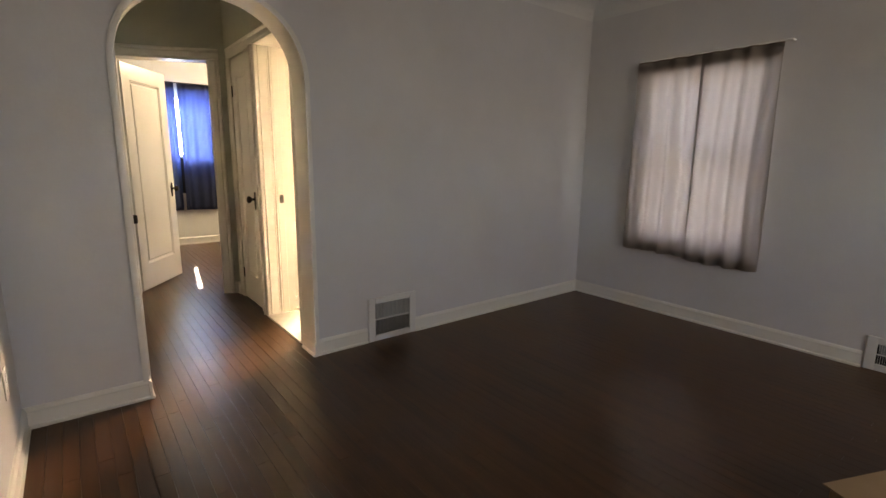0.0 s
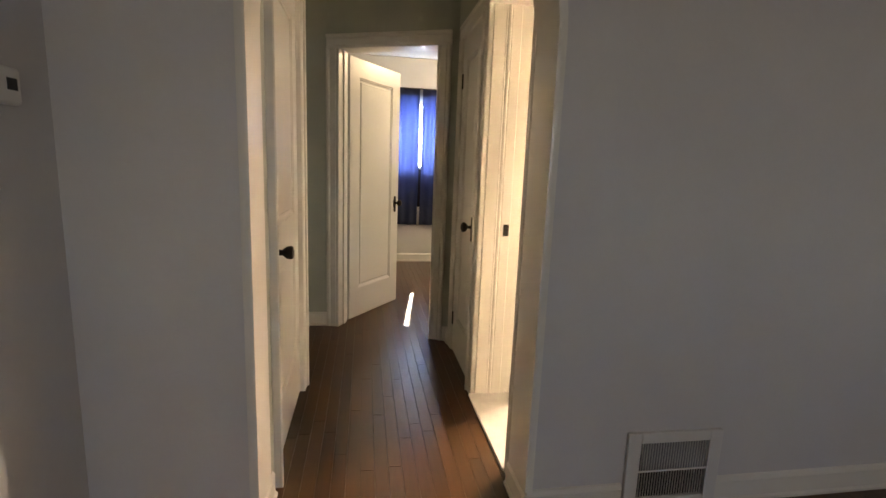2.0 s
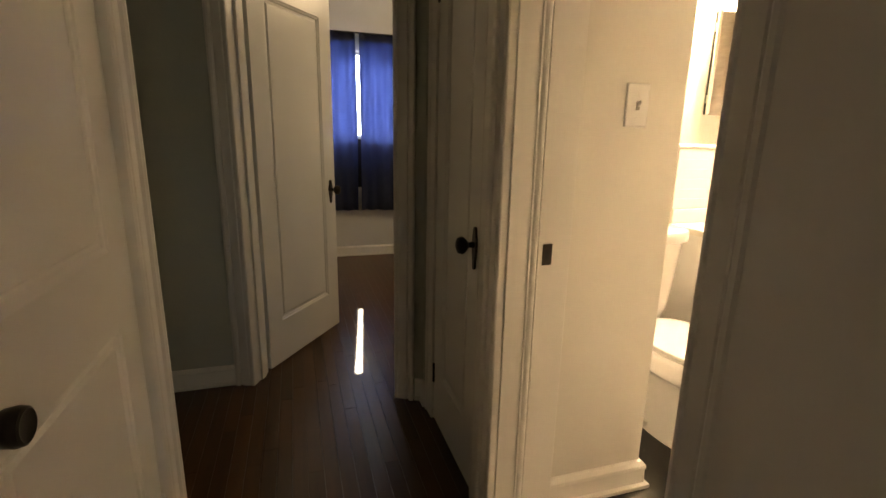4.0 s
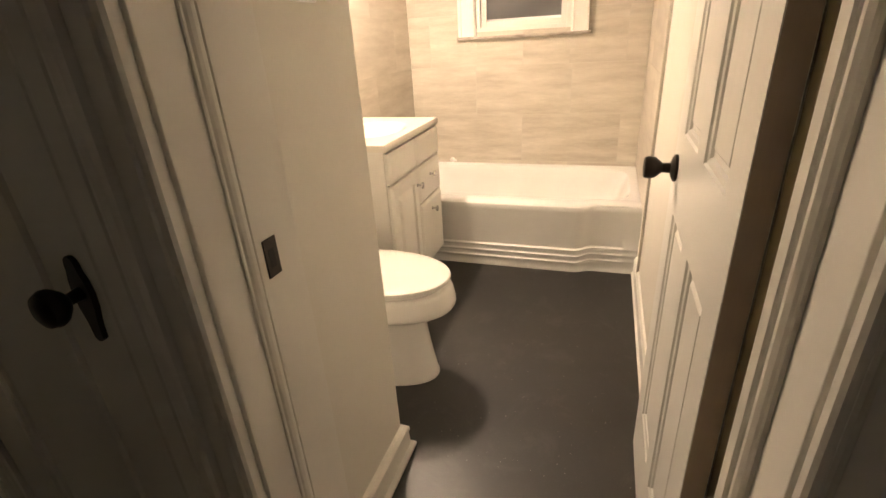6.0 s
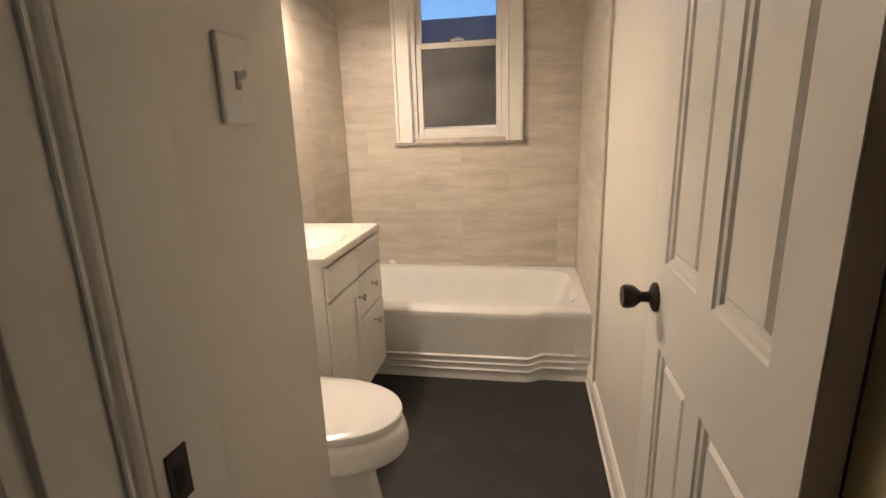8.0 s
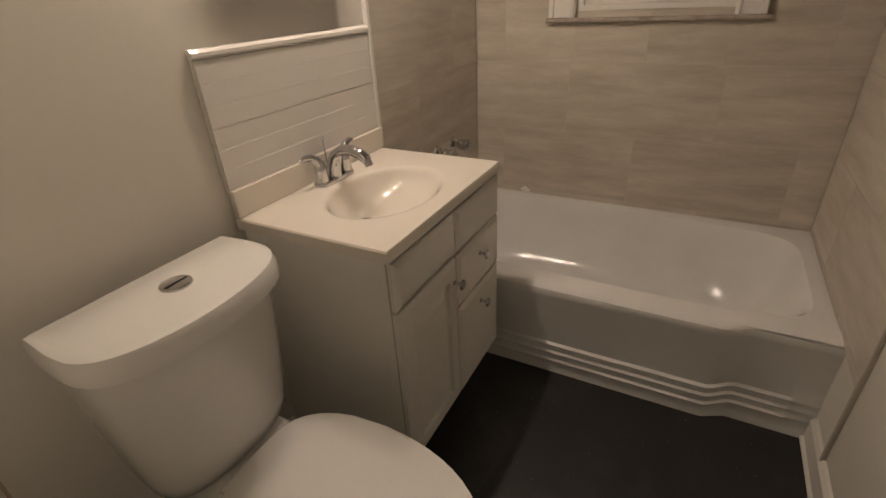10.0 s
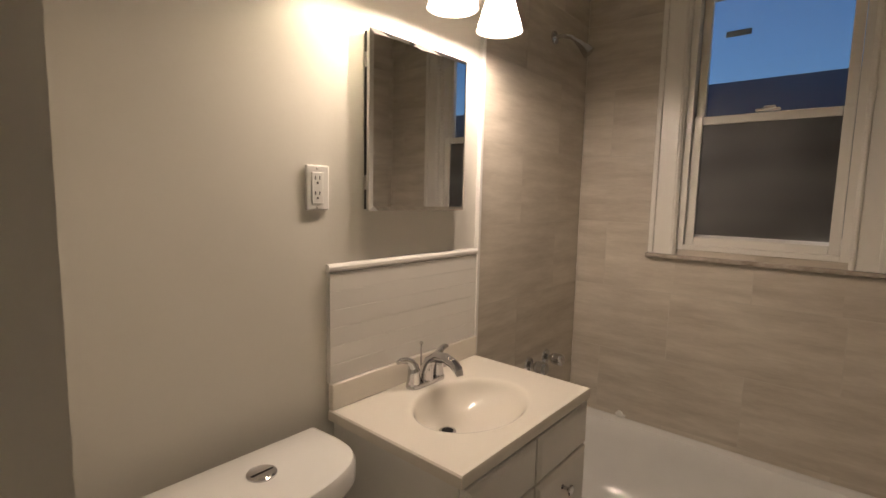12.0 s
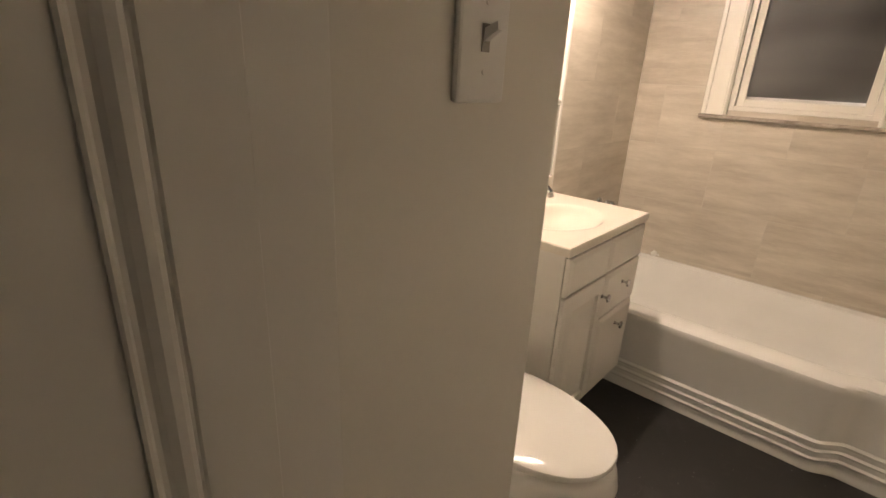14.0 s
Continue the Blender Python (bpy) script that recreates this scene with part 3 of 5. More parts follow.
# ---- doors ----
ONE_PANEL = lambda w, h: [(0.115, w - 0.115, 0.235, h - 0.135)]
d = thing("door_bedroom", "white one-panel door standing open into the bedroom", "door", kind="structure", m=END)
casing_set(d, (0.10, 0), (0.82, 0), 2.03, (0, -1))
part("jamb", block((0.08, 0.0, 0), (0.10, 0.13, 2.03)), TRIM, d)
part("jamb", block((0.82, 0.0, 0), (0.84, 0.13, 2.03)), TRIM, d)
part("jamb_head", block((0.10, 0.0, 2.03), (0.82, 0.13, 2.05)), TRIM, d)
part("door_stop", block((0.10, 0.05, 0), (0.112, 0.09, 2.03), 0.003), TRIM, d)
part("door_stop", block((0.808, 0.05, 0), (0.82, 0.09, 2.03), 0.003), TRIM, d)
part("strike_plate", block((0.816, 0.095, 0.87), (0.8185, 0.12, 0.95)), BRONZE, d)
hinge = END @ Vector((0.112, 0.145, 0.012))
swing = math.atan2(0.633, 0.448)
leaf_door = thing("door_bedroom_leaf", "white one-panel bedroom door, half open, dark knob", "door", kind="structure",
                  m=Matrix.Translation(hinge) @ Matrix.Rotation(swing, 4, "Z"))
door_leaf(leaf_door, 0.705, 2.005, 0.036, ONE_PANEL(0.705, 2.005), 0.65, 0.90, "plate")

d = thing("door_closet", "white one-panel closet door, shut, with a dark knob plate", "door", kind="structure")
casing_set(d, (1.125, 4.03), (1.125, 4.53), 2.03, (-1, 0), 0.95, depth=0.45)
part("jamb", block((1.1252, 4.018, 0), (1.30, 4.03, 2.03)), TRIM, d)
part("jamb", block((1.125, 4.53, 0), (1.30, 4.542, 2.03)), TRIM, d)
part("jamb_head", block((1.125, 4.03, 2.03), (1.30, 4.53, 2.042)), TRIM, d)
leaf_holder = thing("door_closet_leaf", "white one-panel closet door leaf with dark knob plate", "door", kind="structure",
                    m=Matrix.Translation((1.163, 4.034, 0.008)) @ Matrix.Rotation(radians(90), 4, "Z"))
door_leaf(leaf_holder, 0.493, 2.015, 0.034, [(0.105, 0.388, 0.235, 1.88)], 0.042, 0.90, "plate", both=False, hinge_x=0.489)

d = thing("door_hall_west", "white one-panel hall door, shut, with a dark knob", "door", kind="structure")
casing_set(d, (0.195, 3.255), (0.195, 3.975), 2.03, (1, 0), 0.9)
part("jamb", block((0.07, 3.243, 0), (0.195, 3.255, 2.03)), TRIM, d)
part("jamb", block((0.07, 3.975, 0), (0.195, 3.987, 2.03)), TRIM, d)
part("jamb_head", block((0.07, 3.255, 2.03), (0.195, 3.975, 2.042)), TRIM, d)
leaf_holder = thing("door_hall_west_leaf", "white one-panel hall door leaf with dark knob", "door", kind="structure",
                    m=Matrix.Translation((0.15, 3.972, 0.008)) @ Matrix.Rotation(radians(-90), 4, "Z"))
door_leaf(leaf_holder, 0.714, 2.015, 0.036, [(0.115, 0.60, 0.235, 0.80), (0.115, 0.60, 0.98, 1.88)], 0.655, 0.885, "knob", both=False)

d = thing("door_bath", "white moulded bathroom door frame", "door", kind="structure")
casing_set(d, (1.125, 3.18), (1.125, 3.85), 2.03, (-1, 0), 0.82)
part("jamb", block((1.137, 3.85, 0.0), (1.335, 3.864, 2.03), 0.0015), TRIM, d)
part("jamb", block((1.137, 3.166, 0.0), (1.3405, 3.18, 2.03), 0.0015), TRIM, d)
for y0, y1 in ((3.858, 3.864), (3.166, 3.172)):
    part("reveal", block((1.1255, y0, 0.0), (1.1365, y1, 2.03)), TRIM, d)
part("jamb_head", block((1.1255, 3.166, 2.03), (1.335, 3.864, 2.044)), TRIM, d)
STOP = [(0.0, 0.0), (0.0, 0.005), (0.002, 0.007), (0.004, 0.006), (0.006, 0.001), (0.009, 0.001), (0.012, 0.006), (0.017, 0.010), (0.022, 0.0105), (0.025, 0.007), (0.0265, 0.001), (0.0285, 0.001)]
moulding("door_stop", [(x, y * 0.6) for x, y in STOP] + [(0.030, 0.0035), (0.078, 0.0035), (0.080, 0.0)], (1.200, 3.85, 0.012), (1.200, 3.85, 2.03), (0, -1, 0), TRIM, d, True)
moulding("door_stop", [(x * 1.25, y) for x, y in STOP] + [(0.040, 0.009), (0.043, 0.012), (0.068, 0.012), (0.071, 0.010), (0.071, 0.0)], (1.209, 3.18, 0.012), (1.209, 3.18, 2.03), (0, 1, 0), TRIM, d)
part("hinge_rebate", block((1.2825, 3.1795, 0.013), (1.340, 3.1812, 2.029)), OLIVE, d, "olive strip in the hinge rebate")
plate = part("strike_plate", block((1.243, 3.8440, 0.893), (1.273, 3.8466, 0.955), 0.001), BRONZE, d, "dark bronze strike plate")
part("strike_hole", block((1.2505, 3.8435, 0.908), (1.2635, 3.8445, 0.938)), DARK, plate)
SIX = []
for x0, x1 in ((0.090, 0.268), (0.335, 0.513)):
    SIX += [(x0, x1, 0.20, 0.80), (x0, x1, 0.98, 1.60), (x0, x1, 1.70, 1.90)]
leaf_holder = thing("door_bath_leaf", "white six-panel bathroom door, open against the wall", "door", kind="structure",
                    m=Matrix.Translation((1.3435, 3.182, 0.012)))
bath_leaf = door_leaf(leaf_holder, 0.610, 2.012, 0.035, SIX, 0.558, 0.895, "knob", both=False)
part("bare_edge", block((-0.0012, 0.0015, 0.002), (0.0, 0.0335, 2.010)), BROWN_EDGE, bath_leaf, "brown strip on the hinge edge")


# ---- living room things ----
def curtain(name, label, m, width, z0, z1, folds, depth, mat, header, seed, group="", hem_mat=None):
    """A hanging cloth panel in local metres: x across, y out, z up."""
    rnd = random.Random(seed)
    bm = bmesh.new()
    nx, nz = folds * 12, 26
    ph = [rnd.uniform(0, 6.28) for _ in range(5)]
    grid = []
    for k in range(nz + 1):
        f = k / nz
        row = []
        for i in range(nx + 1):
            u = i / nx
            w = math.sin(2 * math.pi * folds * u + ph[0] + 0.5 * math.sin(5 * f + ph[1])) + 0.45 * math.sin(2 * math.pi * (folds * 0.53) * u + ph[2] + 2 * f)
            amp = depth * (0.5 + 0.5 * (1 - f)) * (0.75 + 0.25 * math.sin(7 * u + ph[3]))
            x = (u - 0.5) * width * (1.0 + 0.035 * (1 - f)) + 0.010 * math.sin(4 * f + ph[4]) * (1 - f)
            row.append(bm.verts.new((x, amp * w, z0 + (z1 - z0) * f - 0.008 * math.sin(3 * u + ph[1]) * (1 - f))))
        grid.append(row)
    for k in range(nz):
        for i in range(nx):
            bm.faces.new((grid[k][i], grid[k][i + 1], grid[k + 1][i + 1], grid[k + 1][i]))
    root = thing(name, label, "curtain", m, group)
    ob = part("cloth", bm, mat, root, smooth=True)
    for (za, zb) in ((z0 + 0.008, z0 + 0.055), (z1 - header, z1 + 0.012)):
        hem = bmesh.new()
        rows = []
        for k in range(3):
            f = (za + (zb - za) * k / 2 - z0) / (z1 - z0)
            row = []
            for i in range(nx + 1):
                u = i / nx
                w = math.sin(2 * math.pi * folds * u + ph[0] + 0.5 * math.sin(5 * f + ph[1])) + 0.45 * math.sin(2 * math.pi * (folds * 0.53) * u + ph[2] + 2 * f)
                amp = depth * (0.5 + 0.5 * (1 - f)) * (0.75 + 0.25 * math.sin(7 * u + ph[3]))
                x = (u - 0.5) * width * (1.0 + 0.035 * (1 - f)) + 0.010 * math.sin(4 * f + ph[4]) * (1 - f)
                row.append(hem.verts.new((x, amp * w + 0.003, za + (zb - za) * k / 2 - 0.008 * math.sin(3 * u + ph[1]) * (1 - f))))
            rows.append(row)
        for r0, r1 in zip(rows, rows[1:]):
            for i in range(nx):
                hem.faces.new((r0[i], r0[i + 1], r1[i + 1], r1[i]))
        part("hem" if za < 1 else "header", hem, hem_mat or mat, root, smooth=True)
    for o in root.children:
        sol = o.modifiers.new("thickness", "SOLIDIFY")
        sol.thickness = 0.0012
    return root


def sash_window(name, label, m, width, height, mid, glass_low, glass_up, depth=0.05, rail=0.035):
    """A double-hung window in local metres: x across, y to the outside, z up from the sill."""
    root = thing(name, label, "window", m, kind="structure")
    for x0, x1 in ((0, 0.025), (width - 0.025, width)):
        part("side_jamb", block((x0, -0.02, 0), (x1, depth + 0.05, height)), TRIM, root)
    part("window_sill", block((0.025, -0.02, 0), (width - 0.025, depth + 0.05, 0.022), 0.003), TRIM, root)
    part("head_jamb", block((0.025, -0.02, height - 0.025), (width - 0.025, depth + 0.05, height)), TRIM, root)
    for tag, za, zb, y, gl in (("lower_sash", 0.022, mid + 0.02, 0.0, glass_low), ("upper_sash", mid - 0.015, height - 0.025, 0.030, glass_up)):
        x0, x1 = 0.027, width - 0.027
        s = part(tag, block((x0, y, za), (x0 + rail, y + 0.028, zb), 0.003), TRIM, root)
        part("stile", block((x1 - rail, y, za), (x1, y + 0.028, zb), 0.003), TRIM, s)
        part("rail", block((x0 + rail, y + 0.001, za), (x1 - rail, y + 0.027, za + rail), 0.003), TRIM, s)
        part("rail", block((x0 + rail, y + 0.001, zb - rail), (x1 - rail, y + 0.027, zb), 0.003), TRIM, s)
        low = za + rail - 0.004
        if gl is FROSTED:
            strip = part("clear_strip", block((x0 + rail - 0.004, y + 0.012, low), (x1 - rail + 0.004, y + 0.016, low + 0.016)), CLEAR, s, "clear glass strip under the frosting")
            strip.visible_shadow = False
            low += 0.0165
        pane = part("pane", block((x0 + rail - 0.004, y + 0.012, low), (x1 - rail + 0.004, y + 0.016, zb - rail + 0.004)), gl, s)
        pane.visible_shadow = gl is SCREEN
    return root


EAST_TURN = Matrix.Rotation(radians(-90), 4, "Z")  # local x to -y, local y to +x
sash_window("window_living", "white double-hung living room window behind curtains", Matrix.Translation((3.79, 2.37, 0.60)) @ EAST_TURN, 0.92, 1.36, 0.68, CLEAR, CLEAR)
sash_window("window_front", "white front window of the living room", Matrix.Translation((2.2, -2.62, 0.9)) @ Matrix.Rotation(radians(180), 4, "Z"), 1.0, 1.0, 0.5, CLEAR, CLEAR)
curtain("curtain", "beige translucent curtain panel with darker hem", Matrix.Translation((3.712, 2.150, 0)) @ EAST_TURN, 0.53, 0.505, 2.005, 4, 0.030, BEIGE_CLOTH, 0.075, 3, "living room curtains", BEIGE_HEM)
curtain("curtain", "beige translucent curtain panel with darker hem", Matrix.Translation((3.704, 1.656, 0)) @ EAST_TURN, 0.51, 0.49, 2.005, 4, 0.030, BEIGE_CLOTH, 0.075, 8, "living room curtains", BEIGE_HEM)
rod = thing("curtain_rod", "thin white curtain rod above the beige curtains", "curtain rod")
part("rod", tube([(3.715, 1.36, 2.024), (3.715, 2.40, 2.024)], 0.006), PLASTIC, rod)
for y in (1.36, 2.40):
    part("bracket", tube([(3.765, y, 2.024), (3.715, y, 2.024)], 0.005), PLASTIC, rod)


def wall_vent(name, label, m, w, h, slats, split=True):
    """A register in local metres: x across, y out of the wall, z up."""
    root = thing(name, label, "vent", m)
    fw = 0.052
    bm = bmesh.new()
    for a, b in (((0, 0, 0), (fw, 0.018, h)), ((w - fw, 0, 0), (w, 0.018, h)), ((fw, 0, 0), (w - fw, 0.018, fw * 0.8)), ((fw, 0, h - fw * 0.8), (w - fw, 0.018, h))):
        add_box(bm, a, b, 0.004)
    part("vent_frame", bm, METAL_WHITE, root)
    part("duct", block((fw - 0.004, 0.0, fw * 0.7), (w - fw + 0.004, 0.002, h - fw * 0.7)), DARK, root)
    damper = loft([[(fw, 0.0045, h * 0.46), (w - fw - 0.02, 0.0045, h * 0.47), (w - fw, 0.003, h - fw * 0.8), (fw, 0.003, h - fw * 0.8)], [(fw, 0.006, h * 0.46), (w - fw - 0.02, 0.006, h * 0.47), (w - fw, 0.0042, h - fw * 0.8), (fw, 0.0042, h - fw * 0.8)]])
    part("damper", damper, DUCT, root)
    step = (w - 2 * fw) / slats
    me = mesh_from("slat", block((-0.0007, 0.006, fw * 0.8), (0.0007, 0.011, h - fw * 0.8)), METAL_WHITE)
    for i in range(1, slats):
        o = new("slat", me)
        o.location, o.parent = (fw + i * step, 0, 0), root
    if split:
        part("cross_bar", block((fw, 0.0135, h * 0.5 - 0.004), (w - fw, 0.0165, h * 0.5 + 0.004)), METAL_WHITE, root)
    return root


wall_vent("wall_vent", "white painted metal floor register with slats", Matrix.Translation((1.866, 2.92, 0.0)) @ Matrix.Rotation(radians(180), 4, "Z"), 0.384, 0.308, 26)
wall_vent("wall_vent", "white painted metal register beside the curtained window", Matrix.Translation((3.765, 0.36, 0.004)) @ Matrix.Rotation(radians(90), 4, "Z"), 0.39, 0.21, 26)

th = thing("thermostat", "white square wall thermostat with a dark display", "thermostat")
part("body", block((-0.305, 2.655, 1.342), (-0.275, 2.765, 1.428), 0.010, 3), PLASTIC, th, smooth=True)
part("display", block((-0.2752, 2.715, 1.375), (-0.2735, 2.748, 1.402), 0.001), BLACK, th, "dark display")
ou = thing("wall_outlet", "white plate outlet low on the wall", "outlet")
part("plate", block((-0.305, 2.515, 0.315), (-0.298, 2.59, 0.435), 0.004), PLASTIC, ou)
for z in (0.352, 0.398):
    part("socket", block((-0.2985, 2.537, z - 0.015), (-0.2955, 2.568, z + 0.015), 0.003), PLASTIC, ou)
bx = thing("cardboard_box", "flat tan cardboard box lying on the floor", "box")
BX = Matrix.Translation((2.00, 0.525, 0.0)) @ Matrix.Rotation(radians(-22.5), 4, "Z")
bx.matrix_basis = BX
part("body", block((0.02, -0.50, 0.002), (0.62, -0.012, 0.10), 0.004), CARD, bx)
flap = loft([[(0, 0, 0.118), (0.56, 0.0, 0.112), (0.60, -0.03, 0.110), (0.62, -0.5, 0.104), (0.0, -0.5, 0.104)], [(0, 0, 0.122), (0.56, 0.0, 0.116), (0.60, -0.03, 0.114), (0.62, -0.5, 0.108), (0.0, -0.5, 0.108)]])
part("lid", flap, CARD, bx)

# ---- bedroom things ----
sash_window("window_bedroom", "white double-hung bedroom window behind navy curtains", Matrix.Translation((0.74, 7.65, 0.66)), 0.92, 1.40, 0.56, SCREEN, CLEAR)
curtain("curtain", "navy blue gathered curtain panel", Matrix.Translation((0.900, 7.545, 0)), 0.57, 0.50, 2.17, 5, 0.034, BLUE_CLOTH, 0.07, 5, "bedroom curtains")
curtain("curtain", "navy blue gathered curtain panel", Matrix.Translation((1.507, 7.545, 0)), 0.57, 0.49, 2.17, 5, 0.034, BLUE_CLOTH, 0.07, 6, "bedroom curtains")
rod = thing("curtain_rod", "thin dark curtain rod in the bedroom", "curtain rod")
part("rod", tube([(0.55, 7.545, 2.18), (1.85, 7.545, 2.18)], 0.008), BLACK, rod)
for x in (0.55, 1.85):
    part("bracket", tube([(x, 7.62, 2.18), (x, 7.545, 2.18)], 0.006), BLACK, rod)

cl = thing("ceiling_light", "lit opal glass dome light on the bedroom ceiling", "ceiling light")
part("base", turned((1.95, 6.05, 2.50), [(0.14, 0.0), (0.145, 0.02), (0.14, 0.05)]), METAL_WHITE, cl, smooth=True)
part("dome", turned((1.95, 6.05, 2.50), [(0.135, 0.0), (0.138, -0.03)], caps=False), OPAL, cl, smooth=True)

# ---- bathroom: window ----
sash_window("window_bath", "white double-hung bathroom window, frosted lower pane", Matrix.Translation((3.955, 4.20, 1.21)) @ EAST_TURN, 0.58, 1.10, 0.545, FROSTED, CLEAR, rail=0.034)
wt = thing("trim_window_bath", "wide white moulded window casing with a worn lower edge", "trim", kind="structure")
for y0, y1 in ((3.518, 3.62), (4.20, 4.312)):
    part("casing_leg", block((3.915, y0, 1.185), (3.942, y1, 2.33), 0.004), TRIM, wt)
    inner = y1 if y1 < 4 else y0
    part("bead", tube([(3.916, inner + (-0.012 if y1 < 4 else 0.012), 1.186), (3.916, inner + (-0.012 if y1 < 4 else 0.012), 2.33)], 0.008), TRIM, wt, smooth=True)
    outer = y0 if y1 < 4 else y1
    part("band", block((3.905, outer - (0 if y1 < 4 else 0.022), 1.186), (3.9155, outer + (0.022 if y1 < 4 else 0), 2.43), 0.004), TRIM, wt)
part("casing_head", block((3.915, 3.518, 2.331), (3.942, 4.312, 2.432), 0.004), TRIM, wt)
part("bead", tube([(3.916, 3.62, 2.322), (3.916, 4.20, 2.322)], 0.008), TRIM, wt, smooth=True)
part("band", block((3.904, 3.541, 2.408), (3.9152, 4.289, 2.430), 0.004), TRIM, wt)
part("stool", block((3.912, 3.50, 1.168), (3.965, 4.325, 1.184), 0.004), material("worn_sill_edge", ((0.22, 0.18, 0.14), (0.55, 0.50, 0.44)), 0.6, scale=14), wt, "worn brownish sill edge")
storm = thing("storm_window", "misted outer storm pane on the lower half of the window", "window", kind="structure")
part("pane", block((4.040, 3.626, 1.240), (4.044, 4.194, 1.923)), MISTED, storm).visible_shadow = False
part("outer_sill", loft([[(4.005, y, 1.2325), (4.038, y, 1.2325), (4.038, y, 1.290), (4.034, y, 1.290), (4.005, y, 1.262)] for y in (3.646, 4.174)]), PLASTIC, storm)
lock = thing("sash_lock", "small white sash lock on the meeting rail", "lock")
part("base", block((3.925, 3.87, 1.776), (3.955, 3.95, 1.786), 0.003), PLASTIC, lock)
part("lever", block((3.928, 3.885, 1.786), (3.945, 3.925, 1.796), 0.004), PLASTIC, lock)
stk = thing("window_sticker", "small grey sticker on the upper pane", "sticker")
part("film", block((3.9935, 3.995, 2.095), (3.9965, 4.085, 2.118)), material("sticker_grey", ((0.10, 0.14, 0.20), (0.13, 0.17, 0.23)), 0.5, bump=0), stk)


# ---- tub ----
def rounded_rect(x0, x1, y0, y1, r, z, count=128):
    """Points evenly by angle on a rectangle with round corners."""
    cx, cy, hx, hy = (x0 + x1) / 2, (y0 + y1) / 2, (x1 - x0) / 2, (y1 - y0) / 2
    out = []
    for i in range(count):
        a = 2 * math.pi * i / count
        c, s = math.cos(a), math.sin(a)
        p = 2 / max(r, 0.02)
        k = (abs(c) ** p + abs(s) ** p) ** (-1 / p)
        out.append((cx + hx * c * k, cy + hy * s * k, z))
    for corner in ((x0, y0), (x1, y0), (x0, y1), (x1, y1)) if r < 0.1 else ():
        j = min(range(count), key=lambda i: (out[i][0] - corner[0]) ** 2 + (out[i][1] - corner[1]) ** 2)
        out[j] = (*corner, z)
    return out


def bathtub():
    root = thing("bathtub", "white enamelled built-in bathtub with a ridged apron", "bathtub")
    X0, X1, Y0, Y1, H = 3.115, 3.938, 3.174, 4.66, 0.372
    rings = []
    for dx, r, z in ((-0.0, 0.06, H), (0.028, 0.08, H + 0.002), (0.040, 0.12, H + 0.001)):
        rings.append(rounded_rect(X0 + 0.035 + dx, X1 - dx * 0.6, Y0 + dx * 0.6, Y1 - dx, r, z))
    for inset, rr, z in ((0.062, 0.32, H - 0.004), (0.074, 0.34, H - 0.025), (0.085, 0.36, H - 0.08), (0.11, 0.48, H - 0.20), (0.14, 0.52, H - 0.28), (0.20, 0.6, H - 0.315), (0.30, 0.8, H - 0.325)):
        far = inset * 0.6 + 0.01 + (H - z) * 0.30
        rings.append(rounded_rect(X0 + 0.035 + inset + 0.012, X1 - inset * 0.9, Y0 + far, Y1 - inset * 0.8, rr, z))
    part("basin", loft(rings, False, True), ENAMEL, root, smooth=True)
    # apron: a profile of (height, outward) swept along the front, stepping back near one end
    prof = [(0.0, 0.010), (0.012, 0.010), (0.020, 0.004), (0.044, 0.004), (0.050, 0.012), (0.056, 0.013), (0.062, 0.004), (0.078, 0.0), (0.084, 0.009), (0.090, 0.010), (0.096, 0.0),
            (0.112, -0.003), (0.118, 0.006), (0.124, 0.006), (0.131, -0.005), (0.20, -0.004), (0.30, 0.0), (0.335, 0.003), (0.352, 0.004), (0.364, 0.0), (0.371, -0.012), (0.3742, -0.032), (0.3748, -0.075), (0.372, -0.10)]
    ys = [3.1655, Y0 + 0.001, 3.215, 3.235] + [3.25 + i * 0.03 for i in range(5)] + [3.385 + i * 0.012 for i in range(10)] + [3.55 + i * 0.1 for i in range(11)] + [Y1]
    cols = []
    for y in ys:
        f = min(1, max(0, (y - 3.39) / 0.095))
        f = f * f * (3 - 2 * f)
        col = []
        for z, o in prof:
            flat = 1.0 if y > 3.24 else 0.35
            x = X0 + 0.036 * (1 - f) - o * (flat if 0.03 < z < 0.14 else 1.0)
            zz = z + (0.012 * (1 - f) if 0.04 < z < 0.14 else 0.0)
            col.append((x, y, zz))
        cols.append(col)
    part("apron", loft(cols, False, False, closed=False), ENAMEL, root, smooth=True)
    part("drain", turned((3.53, 4.28, 0.0475), [(0.035, 0), (0.035, 0.003), (0.02, 0.004)]), CHROME, root, smooth=True)
    return root


bathtub()
cap = thing("sealant_lump", "small lump of white sealant on the tub's edge", "sealant")
bits = bmesh.new()
for dy, r in ((0.0, 0.016), (0.012, 0.010), (-0.02, 0.008)):
    bmesh.ops.create_icosphere(bits, subdivisions=2, radius=r, matrix=Matrix.Translation((3.915, 4.39 + dy, 0.385 + r * 0.6)) @ Matrix.Diagonal((0.5, 1, 1.1, 1)))
part("lump", bits, PLASTIC, cap, smooth=True)


